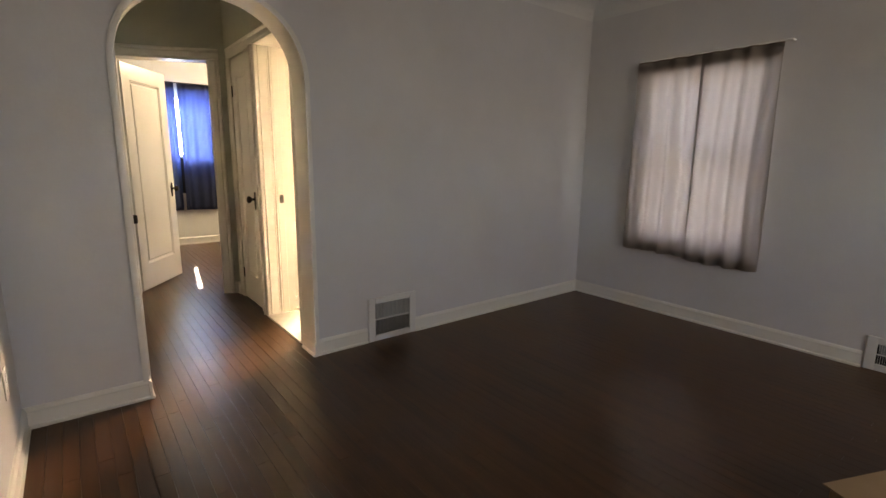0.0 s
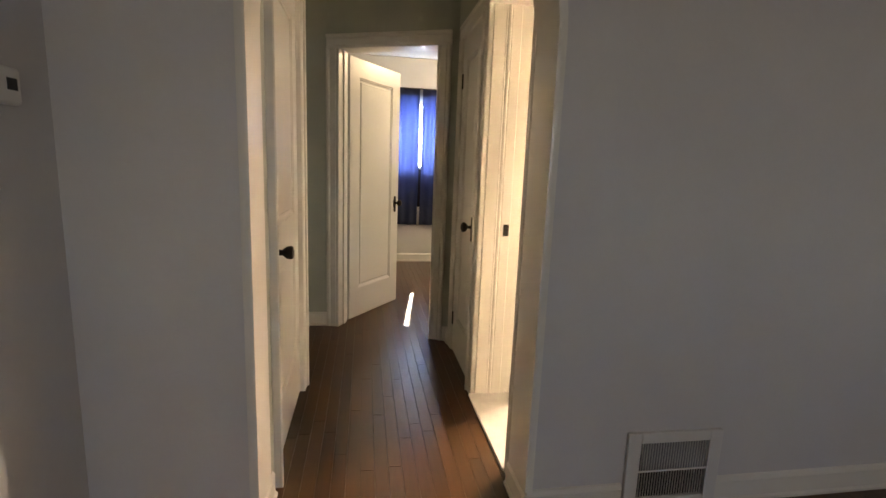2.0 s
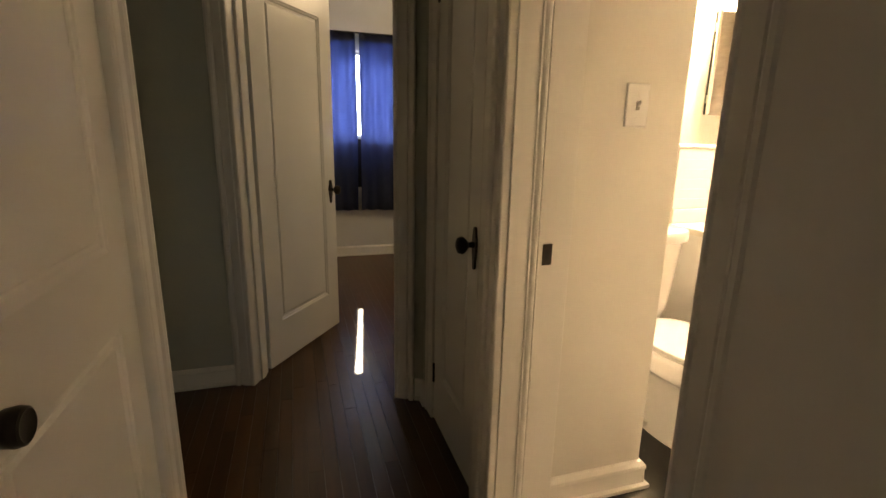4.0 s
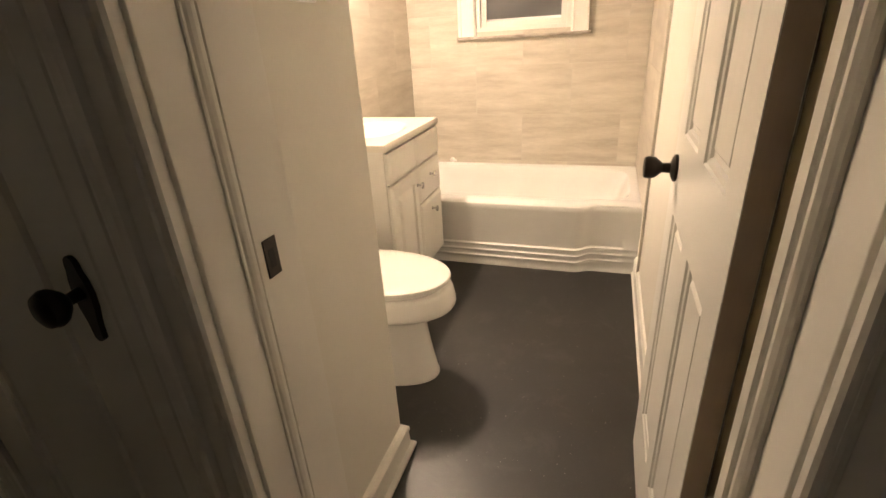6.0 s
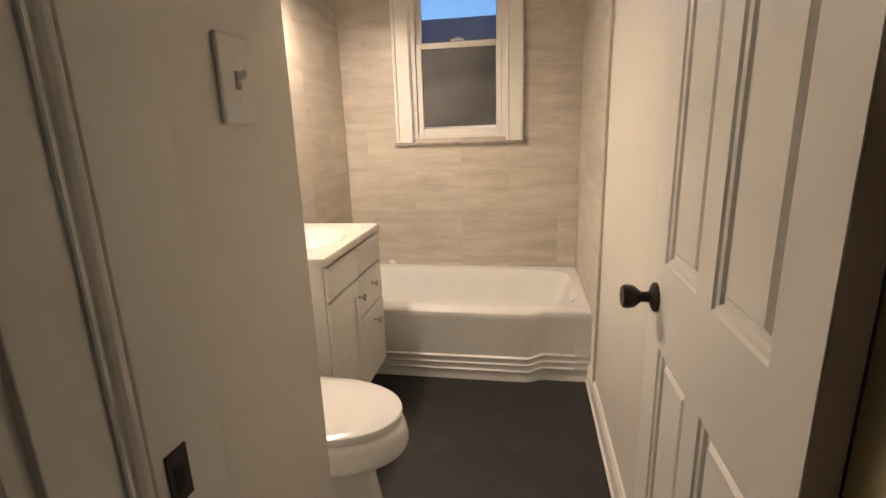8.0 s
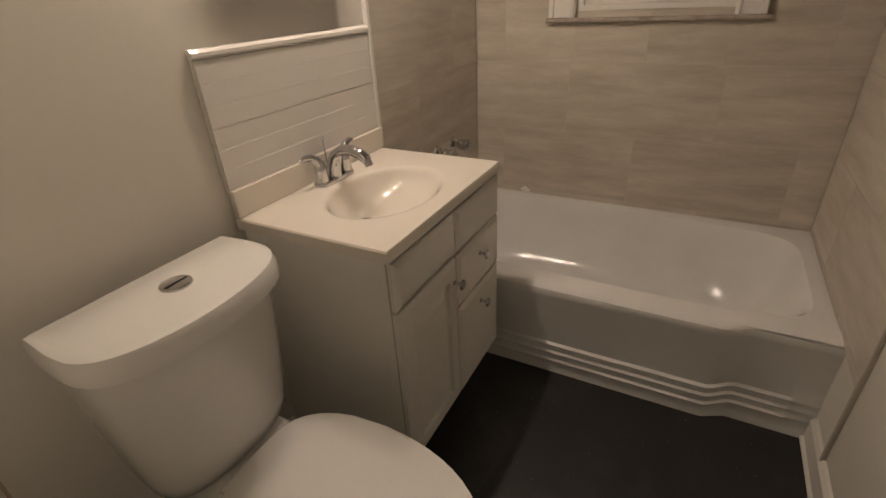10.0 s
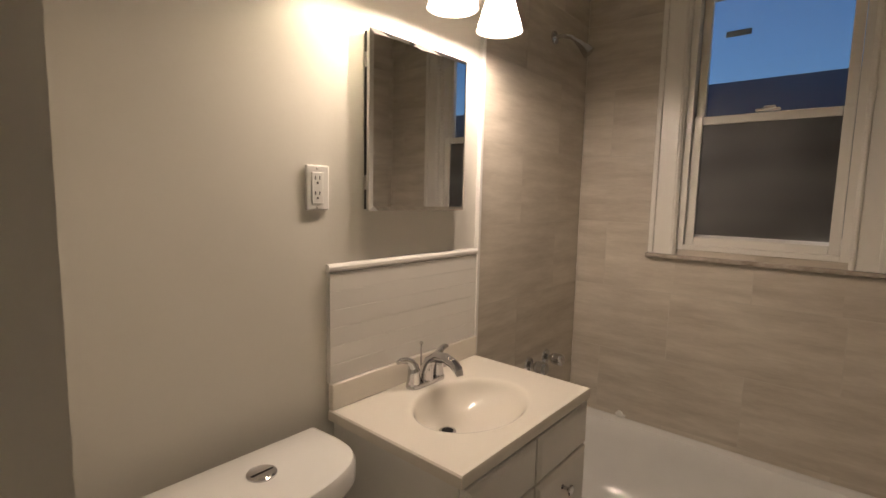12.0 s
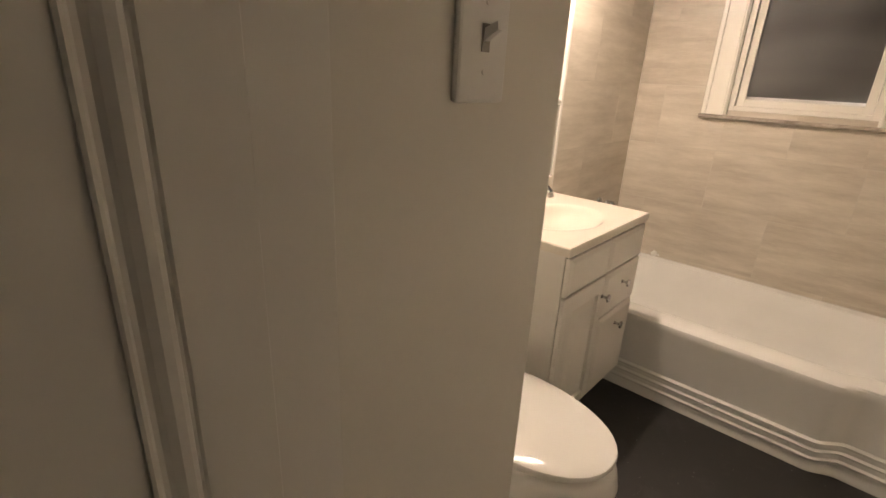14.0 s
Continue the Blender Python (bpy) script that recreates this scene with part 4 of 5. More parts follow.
# ---- vanity ----
def raised_front(parent, name, x0, x1, z0, z1, y, panel):
    """A cabinet front whose face looks to -y."""
    t = 0.022

    def ring(inset, dy):
        return [(x0 + inset, y - dy, z0 + inset), (x1 - inset, y - dy, z0 + inset), (x1 - inset, y - dy, z1 - inset), (x0 + inset, y - dy, z1 - inset)]

    rings = [ring(0.0, 0.0), ring(0.0, t - 0.009), ring(0.003, t - 0.006), ring(0.005, t - 0.006), ring(0.014, t - 0.001), ring(0.018, t)]
    if panel:
        rings += [ring(i, d) for i, d in ((0.054, t), (0.057, t - 0.011), (0.065, t - 0.012), (0.088, t - 0.002), (0.092, t - 0.001))]
    return part(name, loft(rings), CABINET, parent)


def cabinet_knob(parent, x, z, y):
    part("knob", turned((x, y, z), [(0.008, 0.0), (0.0055, -0.004), (0.005, -0.014), (0.008, -0.020), (0.015, -0.024), (0.016, -0.027), (0.014, -0.030), (0.006, -0.031)], "y", 18), CHROME, parent, "chrome knob", True)


v = thing("vanity_cabinet", "white bathroom vanity cabinet with doors and drawers", "vanity")
part("side_panel", block((2.452, 4.223, 0.105), (2.468, 4.668, 0.798), 0.001), CABINET, v)
part("side_panel", block((3.060, 4.223, 0.105), (3.076, 4.668, 0.798), 0.001), CABINET, v)
part("top_rail", block((2.4682, 4.226, 0.775), (3.0598, 4.2395, 0.797)), CABINET, v)
# board added only to darken the gaps between the fronts
part("face_board", block((2.4685, 4.2215, 0.1205), (3.0595, 4.2256, 0.7745)), GAP_SHADE, v, "dark brown board imitating shade in the gaps between fronts")
part("divider", block((2.755, 4.242, 0.1205), (2.770, 4.66, 0.68)), CABINET, v)
part("bottom_panel", block((2.4682, 4.240, 0.106), (3.0598, 4.668, 0.12)), CABINET, v)
part("toe_kick", block((2.46, 4.285, 0.001), (3.07, 4.66, 0.105)), CABINET, v)
raised_front(v, "false_drawer", 2.453, 2.7585, 0.653, 0.786, 4.2195, False)
dr = raised_front(v, "cabinet_door", 2.453, 2.7585, 0.118, 0.6445, 4.2195, True)
cabinet_knob(dr, 2.735, 0.573, 4.198)
raised_front(v, "false_drawer", 2.7665, 3.075, 0.653, 0.786, 4.2195, False)
dr = raised_front(v, "drawer_front", 2.7665, 3.075, 0.466, 0.6445, 4.2195, False)
cabinet_knob(dr, 2.915, 0.580, 4.198)
dr = raised_front(v, "drawer_front", 2.7665, 3.075, 0.118, 0.4575, 4.2195, False)
cabinet_knob(dr, 2.918, 0.395, 4.198)


def vanity_top():
    root = thing("washbasin", "cream cultured marble vanity top with an oval basin", "sink")
    x0, x1, y0, y1, z = 2.434, 3.086, 4.200, 4.668, 0.828
    cx, cy, rx, ry, count = 2.748, 4.412, 0.192, 0.146, 80
    outer, edge = [], []
    for i in range(count):
        a = 2 * math.pi * i / count
        c, s = math.cos(a), math.sin(a)
        k = min(((x1 - cx) if c > 0 else (cx - x0)) / max(abs(c), 1e-6), ((y1 - cy) if s > 0 else (cy - y0)) / max(abs(s), 1e-6))
        outer.append((cx + c * k, cy + s * k))
    for corner in ((x0, y0), (x1, y0), (x0, y1), (x1, y1)):
        j = min(range(count), key=lambda i: (outer[i][0] - corner[0]) ** 2 + (outer[i][1] - corner[1]) ** 2)
        outer[j] = corner
    rings = [[(x, y, z - 0.030) for x, y in outer], [(x, y, z - 0.004) for x, y in outer],
             [(cx + (x - cx) * 0.988, cy + (y - cy) * 0.988, z) for x, y in outer]]
    for f, dz in ((1.16, 0.0), (1.09, -0.0006), (1.045, -0.0022), (1.01, -0.006), (0.98, -0.013), (0.95, -0.022), (0.905, -0.034), (0.84, -0.047), (0.74, -0.061), (0.60, -0.075), (0.42, -0.086), (0.26, -0.092), (0.12, -0.094)):
        sy = 0.060 * (1 - f) if f < 1 else 0
        rings.append([(cx + rx * f * math.cos(2 * math.pi * i / count) - 0.050 * (1 - min(f, 1)), cy + sy + ry * f * math.sin(2 * math.pi * i / count), z + dz) for i in range(count)])
    part("slab", loft(rings, False, True), MARBLE_TOP, root, smooth=True)
    part("backsplash", block((2.434, 4.648, 0.8285), (3.086, 4.669, 0.903), 0.004), MARBLE_TOP, root)
    part("drain", turned((cx - 0.044, cy + 0.053, z - 0.0935), [(0.025, 0), (0.025, 0.003), (0.018, 0.0035)]), CHROME, root, "chrome drain ring", True)
    part("drain_hole", turned((cx - 0.044, cy + 0.053, z - 0.0899), [(0.0175, 0), (0.0175, 0.0006)]), DARK, root)
    return root


vanity_top()


def faucet():
    root = thing("faucet", "chrome two-handle basin faucet with an arched spout", "faucet")
    cx, cy, z = 2.760, 4.606, 0.8285
    base = []
    for f, dz in ((1.0, 0.0), (1.0, 0.008), (0.92, 0.014)):
        base.append([(cx + math.copysign(0.052, math.cos(a)) * (abs(math.cos(a)) > 0.2) + 0.027 * f * math.cos(a), cy + 0.026 * f * math.sin(a), z + dz) for a in [2 * math.pi * i / 28 for i in range(28)]])
    part("base", loft(base), CHROME, root, smooth=True)
    pts = [(cx, cy, z + 0.012), (cx, cy - 0.004, z + 0.045), (cx, cy - 0.018, z + 0.075), (cx, cy - 0.045, z + 0.094), (cx, cy - 0.080, z + 0.098), (cx, cy - 0.112, z + 0.088), (cx, cy - 0.132, z + 0.072)]
    part("spout", tube(pts, 0.012, 14, [0.026, 0.022, 0.019, 0.017, 0.016, 0.0155, 0.0155]), CHROME, root, smooth=True)
    part("aerator", tube([(cx, cy - 0.132, z + 0.074), (cx, cy - 0.137, z + 0.058)], 0.012, 14), STEEL, root, smooth=True)
    for s in (-1, 1):
        part("handle_base", turned((cx + s * 0.055, cy, z + 0.010), [(0.022, 0), (0.021, 0.012), (0.018, 0.034), (0.019, 0.046), (0.013, 0.056)]), CHROME, root, smooth=True)
        part("lever", tube([(cx + s * 0.053, cy, z + 0.048), (cx + s * 0.056, cy + 0.001, z + 0.066), (cx + s * 0.064, cy + 0.003, z + 0.080), (cx + s * 0.080, cy + 0.006, z + 0.090), (cx + s * 0.100, cy + 0.009, z + 0.093), (cx + s * 0.116, cy + 0.011, z + 0.090)], 0.008, 12, [0.018, 0.016, 0.013, 0.0105, 0.0095, 0.006]), CHROME, root, smooth=True)
    rod_part = part("lift_rod", tube([(cx, cy + 0.022, z + 0.008), (cx, cy + 0.022, z + 0.118)], 0.0028), CHROME, root, smooth=True)
    part("lift_knob", turned((cx, cy + 0.022, z + 0.116), [(0.003, 0), (0.006, 0.005), (0.006, 0.010), (0.002, 0.013)], "z", 12), CHROME, rod_part, smooth=True)
    return root


faucet()

# ---- mirror cabinet, outlet, switch ----
mc = thing("mirror_cabinet", "white medicine cabinet with a mirrored door, slightly ajar", "mirror")
part("body", block((2.560, 4.6455, 1.382), (2.95, 4.6995, 1.85)), METAL_WHITE, mc)
DOOR_TURN = Matrix.Translation((2.960, 4.643, 0)) @ Matrix.Rotation(radians(-0.6), 4, "Z") @ Matrix.Translation((-2.960, -4.652, 0))
rings = []
for inset, y in ((0.0, 4.650), (0.0, 4.640), (0.012, 4.636)):
    rings.append([(2.546 + inset, y, 1.372 + inset), (2.960 - inset, y, 1.372 + inset), (2.960 - inset, y, 1.858 - inset), (2.546 + inset, y, 1.858 - inset)])
part("mirror_door", loft(rings), MIRROR, mc, "silvered mirror with bevelled edge", m=DOOR_TURN)
# black block added behind the mirror door; its colour imitates the gap's shade
part("door_back", block((2.5525, 4.6502, 1.376), (2.958, 4.668, 1.854)), BLACK, mc, m=DOOR_TURN)
for z in (1.45, 1.78):
    part("hinge", block((2.551, 4.646, z - 0.02), (2.560, 4.664, z + 0.02), 0.002), STEEL, mc)

ou = thing("wall_outlet", "white double wall outlet beside the mirror", "outlet")
plate = part("plate", block((2.366, 4.660, 1.374), (2.434, 4.670, 1.488), 0.004), PLASTIC, ou)
part("socket_face", block((2.380, 4.6575, 1.390), (2.414, 4.6605, 1.470), 0.002), PLASTIC, ou)
for z in (1.412, 1.450):
    for dx in (-0.007, 0.006):
        part("slot", block((2.397 + dx - 0.0012, 4.6568, z + 0.001), (2.397 + dx + 0.0012, 4.6578, z + 0.010)), BLACK, ou)
    part("ground_hole", turned((2.3965, 4.6578, z - 0.007), [(0.0028, 0), (0.0028, -0.001)], "y", 10), BLACK, ou)
for z in (1.381, 1.479):
    part("screw", turned((2.397, 4.6602, z), [(0.003, 0), (0.002, -0.0015)], "y", 10), STEEL, ou)

sw = thing("light_switch", "white toggle light switch plate", "light switch")
part("plate", block((1.519, 3.906, 1.283), (1.598, 3.915, 1.408), 0.004), PLASTIC, sw)
part("collar", block((1.5525, 3.9045, 1.332), (1.5645, 3.9065, 1.358)), GREY_PLASTIC, sw)
part("toggle", loft([[(1.5545, 3.9045, 1.342), (1.5625, 3.9045, 1.342), (1.5625, 3.9045, 1.354), (1.5545, 3.9045, 1.354)], [(1.5555, 3.889, 1.352), (1.5615, 3.889, 1.352), (1.5615, 3.890, 1.360), (1.5555, 3.890, 1.360)]]), PLASTIC, sw)
for z in (1.313, 1.377):
    part("screw", turned((1.5585, 3.906, z), [(0.0030, 0), (0.0022, -0.0012)], "y", 10), PLASTIC, sw)


# ---- vanity light ----
def vanity_light():
    root = thing("vanity_light", "three-arm chrome wall light with opal glass shades, lit", "wall light")
    mid = SHADES[1][0]
    plate = part("back_plate", turned((mid, 4.670, 2.072), [(0.068, 0.0), (0.068, -0.010), (0.064, -0.016), (0.050, -0.020), (0.046, -0.026), (0.030, -0.032)], "y", 32), CHROME, root, smooth=True)
    part("hub", turned((mid, 4.640, 2.072), [(0.030, 0.0), (0.031, -0.012), (0.026, -0.030), (0.017, -0.044), (0.010, -0.050), (0.004, -0.056)], "y"), CHROME, plate, smooth=True)
    for sx, sy in SHADES:
        s = sx - mid
        if abs(s) < 0.01:
            pts = [(sx, 4.612, 2.075), (sx, 4.592, 2.106), (sx, 4.565, 2.127), (sx, 4.535, 2.130), (sx, 4.513, 2.118), (sx, 4.502, 2.100), (sx, 4.50, 2.072)]
        else:
            pts = [(mid + s * 0.06, 4.612, 2.078), (mid + s * 0.20, 4.590, 2.118), (mid + s * 0.38, 4.560, 2.150), (mid + s * 0.57, 4.530, 2.163), (mid + s * 0.75, 4.512, 2.154), (mid + s * 0.90, 4.503, 2.128), (mid + s * 0.985, 4.50, 2.098), (sx, 4.50, 2.072)]
        a = part("arm", tube(pts, 0.0095, 14), CHROME, root, smooth=True)
        part("socket_cap", turned((sx, sy, 2.046), [(0.033, 0.0), (0.032, 0.008), (0.024, 0.016), (0.017, 0.026), (0.013, 0.028), (0.0125, 0.036), (0.015, 0.038), (0.015, 0.043), (0.010, 0.046)]), CHROME, a, smooth=True)
        prof = [(0.0325, 0.121), (0.0365, 0.112), (0.046, 0.082), (0.058, 0.043), (0.070, 0.004), (0.0725, 0.0), (0.0705, 0.001), (0.069, 0.005)]
        rings = [circle((sx, sy, 1.926 + d), r, "z", 36) for r, d in prof]
        part("shade", loft(rings, False, False), OPAL, root, "lit white opal glass shade", True)
    return root


vanity_light()

# ---- shower ----
sh = thing("shower_head", "small chrome shower head on a bent wall arm", "shower head")
part("flange", turned((3.60, 4.662, 2.105), [(0.028, 0), (0.027, -0.006), (0.012, -0.012)], "y"), CHROME, sh, smooth=True)
part("arm", tube([(3.60, 4.66, 2.105), (3.602, 4.62, 2.105), (3.607, 4.585, 2.094), (3.614, 4.556, 2.068)], 0.009, 12), CHROME, sh, smooth=True)
part("head", tube([(3.612, 4.562, 2.074), (3.617, 4.545, 2.058), (3.622, 4.528, 2.040), (3.628, 4.512, 2.022)], 0.02, 18, [0.012, 0.015, 0.023, 0.026]), CHROME, sh, smooth=True)
tp = thing("tub_valve", "chrome tub taps with cylinder handles on the tile", "tap")
for hx, hz in ((3.50, 0.68), (3.655, 0.68)):
    part("flange", turned((hx, 4.662, hz), [(0.034, 0), (0.031, -0.008), (0.014, -0.016)], "y"), CHROME, tp, smooth=True)
    part("handle", turned((hx, 4.650, hz), [(0.012, 0), (0.012, -0.020), (0.023, -0.025), (0.027, -0.034), (0.025, -0.040), (0.027, -0.060), (0.026, -0.072), (0.020, -0.078)], "y"), CHROME, tp, smooth=True)
part("spout", tube([(3.54, 4.662, 0.60), (3.54, 4.60, 0.60), (3.54, 4.56, 0.592), (3.54, 4.545, 0.572)], 0.02, 14), CHROME, tp, smooth=True)


# ---- toilet ----
def egg(cx, cy, hw, front, back, z, taper=0.0, square=0.66, count=48):
    """An egg outline: half width hw, reaching front towards -y and back towards +y of its widest line; taper narrows the back."""
    out = []
    for i in range(count):
        a = 2 * math.pi * i / count
        c, s = math.cos(a), math.sin(a)
        slim = 1 - taper * abs(s) ** (2 * square) if s > 0 else 1.0
        out.append((cx + slim * hw * math.copysign(abs(c) ** (square if s > 0 else 0.92), c), cy + (back * abs(s) ** square if s > 0 else -front * abs(s) ** 0.95), z))
    return out


def d_shape(cx, hw, yb, yf, bow, z, count=40):
    """A tank outline: straight back at yb, front bowed out to yf - bow at the middle."""
    pts = []
    half = count // 2
    for i in range(half):
        u = -1 + 2 * i / (half - 1)
        pts.append((cx + hw * math.sin(u * math.pi / 2), yf - bow * math.cos(u * math.pi / 2) ** 0.62, z))
    for i in range(half):
        u = 1 - 2 * i / (half - 1)
        pts.append((cx + hw * 0.97 * u, yb, z))
    return pts


def toilet():
    T = Matrix.Translation((2.128, 4.60, 0))
    root = thing("toilet", "white two-piece toilet with closed lid and dual flush", "toilet", T)
    cy = -0.42
    rings = []
    for z, hw, f, b, dy in ((0.0, 0.122, 0.256, 0.30, 0.0), (0.010, 0.122, 0.256, 0.30, 0.0), (0.022, 0.117, 0.250, 0.29, 0.0), (0.10, 0.108, 0.236, 0.28, 0.0), (0.19, 0.100, 0.222, 0.28, 0.0), (0.245, 0.099, 0.218, 0.28, 0.0),
                          (0.266, 0.106, 0.228, 0.28, -0.004), (0.288, 0.136, 0.268, 0.28, -0.008), (0.305, 0.168, 0.304, 0.285, -0.010), (0.316, 0.183, 0.319, 0.29, -0.012), (0.326, 0.188, 0.324, 0.29, -0.012), (0.345, 0.188, 0.323, 0.29, -0.012), (0.380, 0.182, 0.314, 0.29, -0.012), (0.392, 0.177, 0.308, 0.288, -0.012), (0.397, 0.168, 0.298, 0.285, -0.012)):
        rings.append(egg(0, cy + dy, hw, f, b, z, 0.24))
    part("bowl", loft(rings), PORCELAIN, root, smooth=True)
    part("tank_shelf", block((-0.125, -0.19, 0.30), (0.125, 0.02, 0.405), 0.02, 4), PORCELAIN, root, smooth=True)
    seat = [egg(0.006, cy - 0.008, hw, f, 0.20, z, 0.2) for z, hw, f in ((0.398, 0.170, 0.290), (0.401, 0.173, 0.293), (0.410, 0.173, 0.293), (0.412, 0.171, 0.291))]
    part("seat", loft(seat), PORCELAIN, root, smooth=True)
    lid = [egg(0.008, cy - 0.006, hw, f, b, z, 0.26, 0.46) for z, hw, f, b in ((0.4125, 0.179, 0.306, 0.226), (0.4155, 0.183, 0.310, 0.229), (0.422, 0.184, 0.311, 0.229), (0.4275, 0.182, 0.308, 0.227), (0.4305, 0.175, 0.299, 0.219), (0.4325, 0.150, 0.255, 0.180), (0.4345, 0.11, 0.195, 0.130), (0.4355, 0.06, 0.11, 0.07))]
    part("lid", loft(lid), PORCELAIN, root, "glossy closed lid", True)
    for x in (-0.075, 0.075):
        part("hinge", block((x - 0.020, -0.206, 0.398), (x + 0.020, -0.188, 0.413), 0.006, 3), PORCELAIN, root, smooth=True)
    tank = [d_shape(0, hw, -0.015, yf, bow, z) for z, hw, yf, bow in ((0.402, 0.150, -0.075, 0.085), (0.415, 0.162, -0.080, 0.095), (0.46, 0.170, -0.085, 0.105), (0.60, 0.183, -0.090, 0.117), (0.795, 0.197, -0.095, 0.130))]
    part("tank", loft(tank), PORCELAIN, root, smooth=True)
    tl = [d_shape(0, hw, -0.010 - k, yf, bow, z) for z, hw, yf, bow, k in ((0.790, 0.206, -0.095, 0.141, 0.004), (0.796, 0.214, -0.100, 0.150, 0.0), (0.832, 0.214, -0.100, 0.150, 0.0), (0.843, 0.210, -0.098, 0.146, 0.003), (0.849, 0.198, -0.092, 0.134, 0.012))]
    part("tank_lid", loft(tl), PORCELAIN, root, smooth=True)
    b = part("flush_button", turned((0.012, -0.115, 0.8485), [(0.030, 0), (0.030, 0.004), (0.026, 0.006), (0.022, 0.0045)]), CHROME, root, "round chrome dual flush button", True)
    part("button_split", block((-0.012, -0.1165, 0.8532), (0.036, -0.1135, 0.8540)), BLACK, b)
    for x in (-0.118, 0.118):
        part("bolt_cap", turned((x * 0.92, -0.40, 0.03), [(0.014, -0.02), (0.014, 0.008), (0.006, 0.016)]), PORCELAIN, root, smooth=True)
    return root


toilet()
sv = thing("supply_valve", "old brass water supply valve with a brown hose", "valve")
part("wall_flange", turned((1.955, 4.670, 0.20), [(0.022, 0), (0.020, -0.006), (0.009, -0.010)], "y"), BRONZE, sv, smooth=True)
part("stub_pipe", tube([(1.955, 4.665, 0.20), (1.955, 4.60, 0.20)], 0.009), STEEL, sv, smooth=True)
part("valve_body", turned((1.955, 4.600, 0.172), [(0.012, 0), (0.014, 0.01), (0.014, 0.05), (0.009, 0.06)]), BRONZE, sv, smooth=True)
part("handle", turned((1.955, 4.585, 0.195), [(0.006, 0.0), (0.006, -0.02), (0.019, -0.024), (0.019, -0.032), (0.008, -0.035)], "y", 12), BRONZE, sv, smooth=True)
part("hose", tube([(1.955, 4.600, 0.228), (1.960, 4.597, 0.246), (1.978, 4.592, 0.256), (2.010, 4.585, 0.254), (2.045, 4.582, 0.252), (2.072, 4.584, 0.266), (2.082, 4.590, 0.305), (2.082, 4.592, 0.400)], 0.0085), OLD_HOSE, sv, smooth=True)

# ---- toilet paper, brush, plunger ----
hd = thing("toilet_paper_holder", "chrome wall toilet paper holder with square posts", "paper holder")
RX, RZ, RY = 1.780, 0.722, 4.190
for y in (RY - 0.016, RY + 0.121):
    part("post", block((1.735, y - 0.008, RZ - 0.011), (RX + 0.014, y + 0.008, RZ + 0.011), 0.002), CHROME, hd)
    part("mount", block((1.735, y - 0.017, RZ - 0.024), (1.740, y + 0.017, RZ + 0.024), 0.002), CHROME, hd)
part("end_face", block((RX - 0.036, RY - 0.0262, RZ - 0.0105), (RX + 0.013, RY - 0.0238, RZ + 0.0105), 0.001), BLACK, hd, "black end face")
part("roller", tube([(RX, RY - 0.008, RZ), (RX, RY + 0.113, RZ)], 0.011), PLASTIC, hd, smooth=True)
roll = thing("toilet_roll", "white toilet paper roll on the holder", "toilet paper")
rings = [circle((RX, RY + d, RZ - 0.008), r, "y", 36) for r, d in ((0.021, 0.0), (0.0435, 0.0), (0.0445, 0.003), (0.0445, 0.102), (0.0435, 0.105), (0.021, 0.105))]
part("paper", loft(rings + [rings[0]], False, False), PAPER, roll, smooth=True)
core = [circle((RX, RY + d, RZ - 0.008), r, "y", 28) for r, d in ((0.0205, 0.001), (0.0205, 0.104), (0.0192, 0.104), (0.0192, 0.001))]
part("core", loft(core + [core[0]], False, False), CARD, roll, "brown card core", True)
pipe = thing("standing_pipe", "tan painted vertical pipe with a ringed floor collar", "pipe")
PX, PY = 1.794, 4.632
part("pipe", turned((PX, PY, 0.02), [(0.0135, 0), (0.0135, 2.53)], "z", 20), PIPE, pipe, smooth=True)
part("sleeve", turned((PX, PY, 0.02), [(0.024, 0), (0.0235, 0.33), (0.014, 0.345)], "z", 20), PIPE, pipe, smooth=True)
part("collar", turned((PX, PY, 0.001), [(0.036, 0.0), (0.0375, 0.008), (0.034, 0.016), (0.038, 0.026), (0.031, 0.036), (0.035, 0.046), (0.028, 0.058), (0.0265, 0.070)], "z", 24), PIPE, pipe, "tan ringed floor collar", True)


